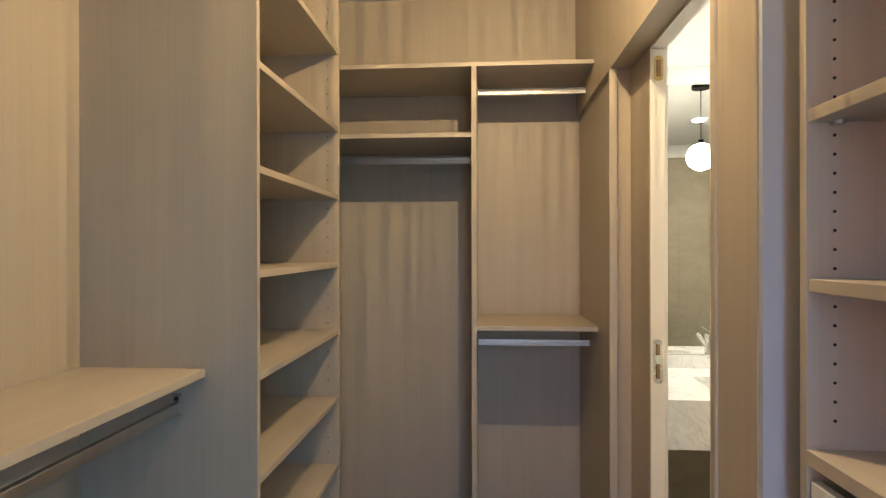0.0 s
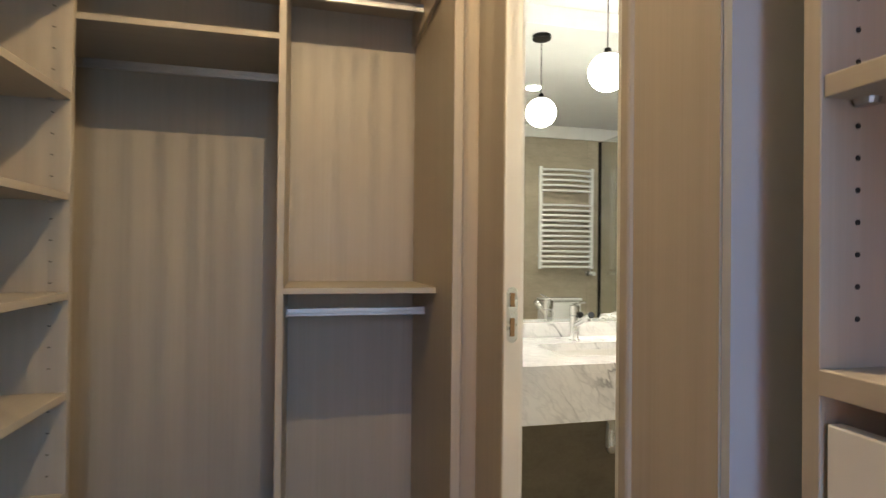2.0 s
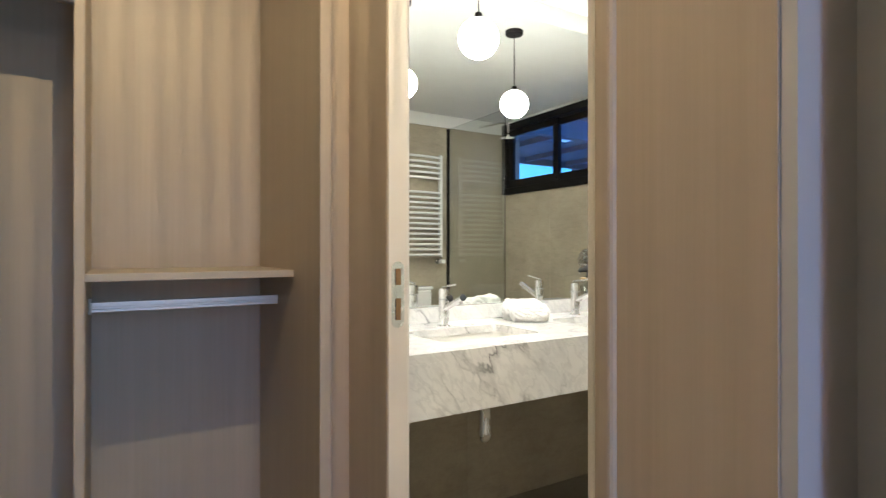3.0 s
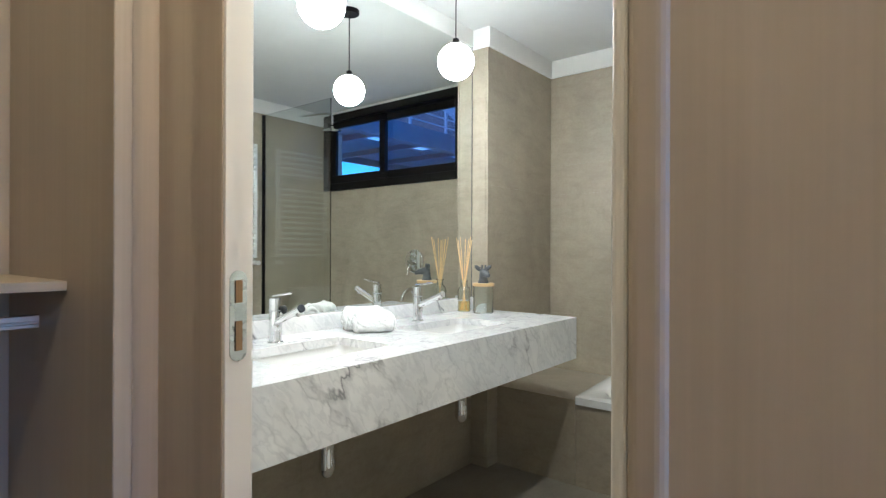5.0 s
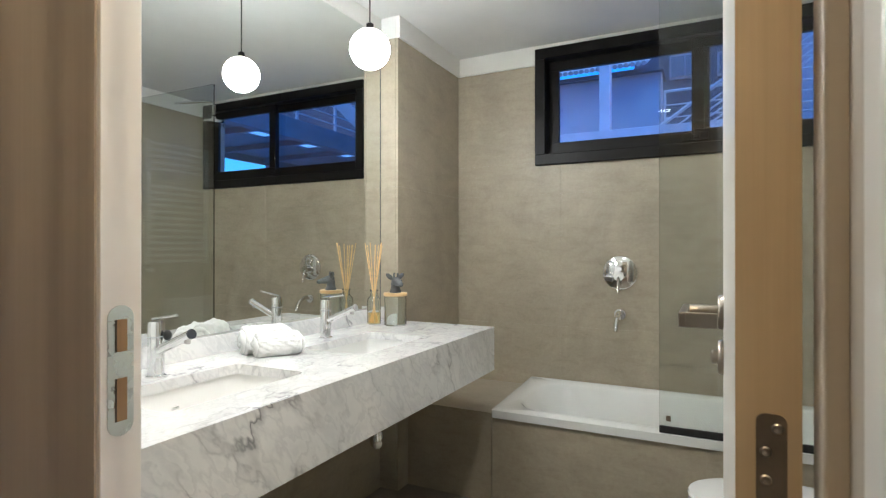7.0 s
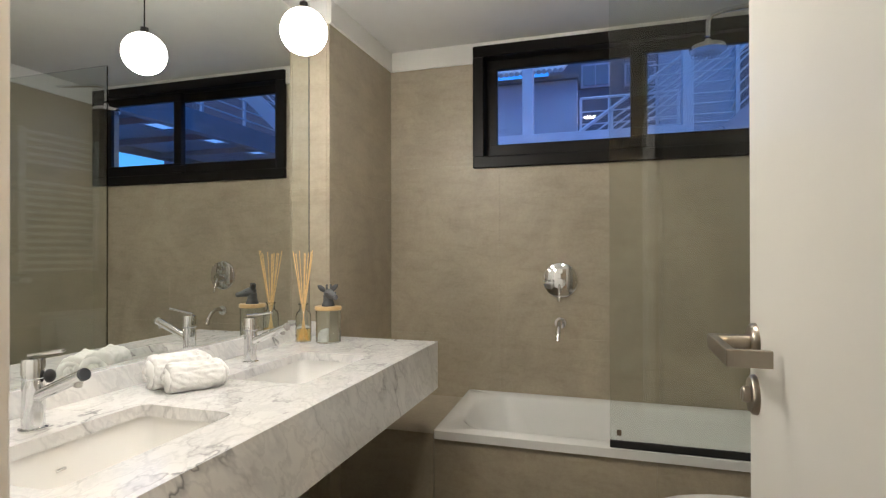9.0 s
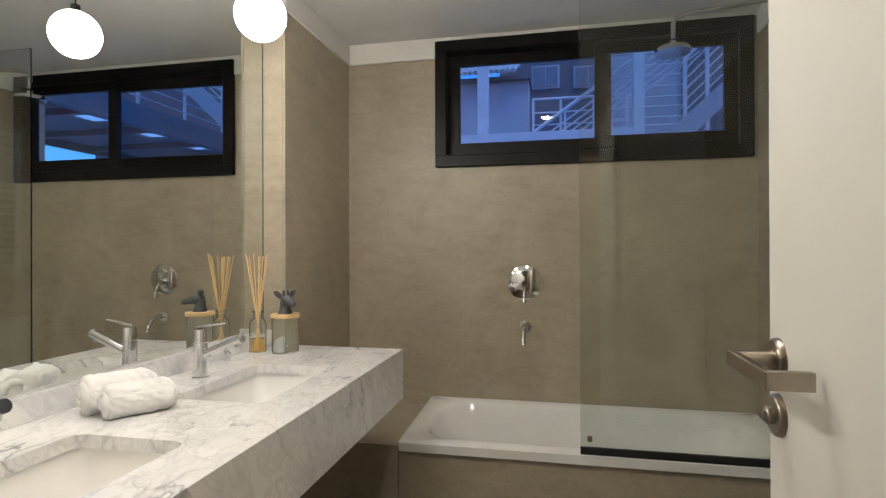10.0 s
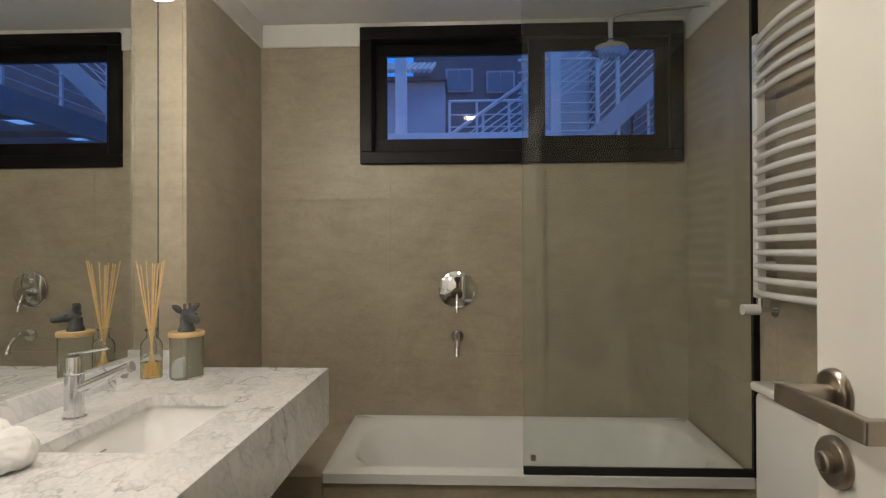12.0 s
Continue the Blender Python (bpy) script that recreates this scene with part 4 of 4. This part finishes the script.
part("latch_grip", box(EW - 0.004, EW + 0.0038, 1.165, 1.21, 1.812, 1.833, 0.003, 2), BLACK, lt)

# ---- outside: courtyard ----
setting("ground", box(3.6, 60, -40, 40, -0.2, -0.1), FACADE, "grey paved courtyard", "ground")
nb1 = thing("neighbour_house", (9, 3, 0), "pale rendered neighbouring house with a tiled roof edge", "house")
part("wall", box(9.0, 9.3, 1.83, 9.0, -0.1, 3.98), FACADE, nb1)
rf = part("roof", box(8.9, 9.6, 1.8, 9.0, 3.96, 4.02), DARKWALL, nb1, "dark roof edge")
for k in range(26):
    y = 2.05 + 0.085 * k
    part("roof_tile", tube([(8.75, y, 4.05), (10.2, y, 4.66)], 0.036, 8), ROOFTILE, rf)
nb2 = thing("apartment_house", (12, 0, 0), "dark clad apartment house with windows", "house")
part("wall", box(12.0, 12.3, -7.6, 2.6, -0.1, 9.0), DARKWALL, nb2)
for ya, yb, za, zb in ((1.38, 1.88, 4.71, 5.12), (0.50, 1.02, 4.68, 5.06)):
    w = part("window", box(11.96, 12.0, ya - 0.04, yb + 0.04, za - 0.04, zb + 0.04), FACADE, nb2)
    part("pane", box(11.94, 11.955, ya, (ya + yb) / 2 - 0.012, za, zb), DIMPANE, w)
    part("pane", box(11.94, 11.955, (ya + yb) / 2 + 0.012, yb, za, zb), DIMPANE, w)
part("side_wall", box(9.0, 9.2, -0.42, 0.62, -0.1, 5.2), FACADE, nb2, "pale rendered wall")
part("pilaster", box(8.95, 9.2, -0.54, -0.42, -0.1, 5.2), DARKWALL, nb2)
for y0, y1 in ((2.16, 2.28), (0.48, 0.59)):
    c = thing("steel_column", (6.5, y0, -0.1), "light painted steel column in the courtyard", "column", "courtyard columns")
    part("shaft", box(6.44, 6.56, y0, y1, -0.1, 5.0, 0.004), STEEL, c)
tr2 = thing("terrace", (7.0, 1.0, 2.4), "painted steel edge beam of a terrace", "terrace")
part("edge_beam", box(6.0, 6.1, 0.6, 6.0, 2.30, 2.50, 0.004), STEEL, tr2)
part("post", box(6.02, 6.08, 5.8, 5.86, -0.1, 2.3), STEEL, tr2)
sr = thing("stair", (7.0, 0.3, 2.5), "painted steel outdoor stair with parallel handrails", "stair")
for dz in (0.0, 0.14, 0.23, 0.31, 0.39, 0.47):
    part("rail", tube([(7.0, 1.95, 2.51 - dz), (7.0, -0.2, 4.01 - dz)], 0.022 if dz == 0 else 0.010, 8), STEEL, sr)
for y in (1.30, 0.80):
    part("post", box(6.985, 7.015, y - 0.015, y + 0.015, -0.1, 2.51 + (1.95 - y) * 0.70), STEEL, sr)
gr = thing("gallery_railing", (8.5, 1.1, -0.1), "painted steel gallery railing with level bars", "railing")
for k, z in enumerate((3.51, 3.31, 3.13, 2.95)):
    part("rail", tube([(8.5, 1.75, z), (8.5, 0.40, z)], 0.020 if k == 0 else 0.010, 8), STEEL, gr)
for y in (1.74, 1.34, 0.87, 0.41):
    part("post", box(8.485, 8.515, y - 0.018, y + 0.018, -0.1, 3.5), STEEL, gr)
ld2 = thing("landing_railing", (6.8, 0.0, 2.5), "painted steel landing railing with horizontal bars", "railing")
for k, z in enumerate((3.50, 3.36, 3.24, 3.12, 3.0, 2.89, 2.77, 2.68)):
    part("rail", tube([(6.8, 0.9, z), (6.8, 0.01, z), (7.3, -0.02, z + 0.02)], 0.018 if k == 0 else 0.009, 8), STEEL, ld2)
part("post", box(6.78, 6.82, -0.02, 0.02, 2.3, 3.52), STEEL, ld2)
part("post", box(6.78, 6.82, -0.25, -0.21, 2.6, 3.75), STEEL, ld2)
for k in range(7):
    z = 2.71 + 0.115 * k
    part("sloping_rail", tube([(6.8, 0.0, z), (6.8, -1.6, z + 1.54)], 0.018 if k == 6 else 0.009, 8), STEEL, ld2)
bm = box(6.75, 6.80, -1.75, 0.12, -0.10, 0.10)
bmesh.ops.transform(bm, matrix=Matrix.Translation((0, 0, 2.62)) @ Matrix.Rotation(radians(-43), 4, "X"), verts=bm.verts[:])
part("stringer", bm, FACADE, ld2)
cp = thing("canopy", (8.0, -3.4, 3.3), "dark steel canopy with square milky skylights", "canopy")
xs = [4.0]
for k in range(-2, 4):
    xs += [7.08 + 1.24 * k, 7.58 + 1.24 * k]
xs += [13.5]
for k in range(0, len(xs) - 1, 2):
    part("panel", box(xs[k], xs[k + 1], -3.28, -2.62, 3.30, 3.38), CANOPY, cp)
for k in range(1, len(xs) - 1, 2):
    part("skylight", box(xs[k] + 0.002, xs[k + 1] - 0.002, -3.278, -2.622, 3.33, 3.35), SKYLIGHT, cp, "milky translucent skylight panel")
part("panel", box(4.0, 13.5, -2.6195, -1.95, 3.30, 3.38), CANOPY, cp)
part("panel", box(4.0, 13.5, -4.9, -3.2805, 3.30, 3.38), CANOPY, cp)
part("beam", box(4.0, 13.5, -2.10, -1.95, 3.06, 3.2995), CANOPY, cp)
part("beam", box(4.0, 13.5, -4.98, -4.90, 3.16, 3.40), CANOPY, cp)
for k in range(-2, 5):
    part("joist", box(6.68 + 1.24 * k, 6.76 + 1.24 * k, -4.895, -2.105, 3.20, 3.2995), CANOPY, cp)
br = thing("balcony_railing", (8.5, -1.9, 3.4), "painted steel balcony railing above the canopy", "railing")
for k in range(6):
    part("rail", tube([(5.0, -1.98, 3.5 + 0.16 * k), (13.0, -1.98, 3.5 + 0.16 * k)], 0.012, 8), STEEL, br)
for k in range(9):
    part("post", box(5.0 + k, 5.04 + k, -2.0, -1.96, 3.38, 4.32), STEEL, br)


# ---- tiles ----
def cut(rect, hole):
    """A rectangle less a hole, as up to four rectangles."""
    a0, a1, b0, b1 = rect
    h0, h1, k0, k1 = hole
    if h0 >= a1 or h1 <= a0 or k0 >= b1 or k1 <= b0:
        return [rect]
    out = []
    if k0 > b0:
        out.append((a0, a1, b0, k0))
    if k1 < b1:
        out.append((a0, a1, k1, b1))
    lo, hi = max(b0, k0), min(b1, k1)
    if h0 > a0:
        out.append((a0, h0, lo, hi))
    if h1 < a1:
        out.append((h1, a1, lo, hi))
    return out


def tiles(parent, to_world, us, vs, material, hole=None, gap=0.0004):
    """Porcelain tiles between the given joints; to_world turns (u, v, depth 0 to 0.012) into a place."""
    for u0, u1 in zip(us, us[1:]):
        for v0, v1 in zip(vs, vs[1:]):
            for r in cut((u0, u1, v0, v1), hole) if hole else [(u0, u1, v0, v1)]:
                a, c, d, e = r[0] + gap, r[1] - gap, r[2] + gap, r[3] - gap
                if c - a < 0.01 or e - d < 0.01:
                    continue
                p, q = to_world(a, d, 0.0), to_world(c, e, 0.012)
                x, y, z = [(min(s, t), max(s, t)) for s, t in zip(p, q)]
                part("tile", box(*x, *y, *z, 0.0003), material, parent)


ZS = [0.0, 0.799, 1.559, 2.319]
tiles(be, lambda u, v, d: (EW + d, u, v), [SW + 0.001, 1.127, 1.887, PIER], ZS, TILE, (WY0, WY1, WZ0, WZ1 + 0.1))
tiles(bp, lambda u, v, d: (u, PIER + d, v), [PX, EW - 0.001], ZS, TILE)
tiles(bp, lambda u, v, d: (PX + d, u, v), [PIER + 0.0135, NW + 0.012], ZS, TILE)
tiles(bn, lambda u, v, d: (u, NW + d, v), [0.556, 1.316, 2.076, PX], [0.0, 0.799, 0.94], TILE)
tiles(bs, lambda u, v, d: (u, SW - 0.0085 + d, v), [0.96, 1.67, 2.43, EW - 0.001], ZS, TILE)
tiles(ap_wall, lambda u, v, d: (TX0 + 0.013 + d, u, v), [SW + 0.003, 1.127, TY1], [0.006, TZ - 0.041], TILE)
tiles(ld, lambda u, v, d: (TX0 + 0.013 + d, u, v), [TY1 + 0.003, PIER], [0.006, TZ - 0.025], TILE)
tiles(ld, lambda u, v, d: (u, v, TZ - 0.034 + d), [TX0 + 0.012, EW - 0.001], [TY1 + 0.008, PIER - 0.001], TILE)
tiles(bf, lambda u, v, d: (u, v, 0.003 + d), [0.556, 0.79, 1.58, 2.556], [SW + 0.002, 0.79, 1.58, 2.37, NW - 0.002], TILE_FLOOR)
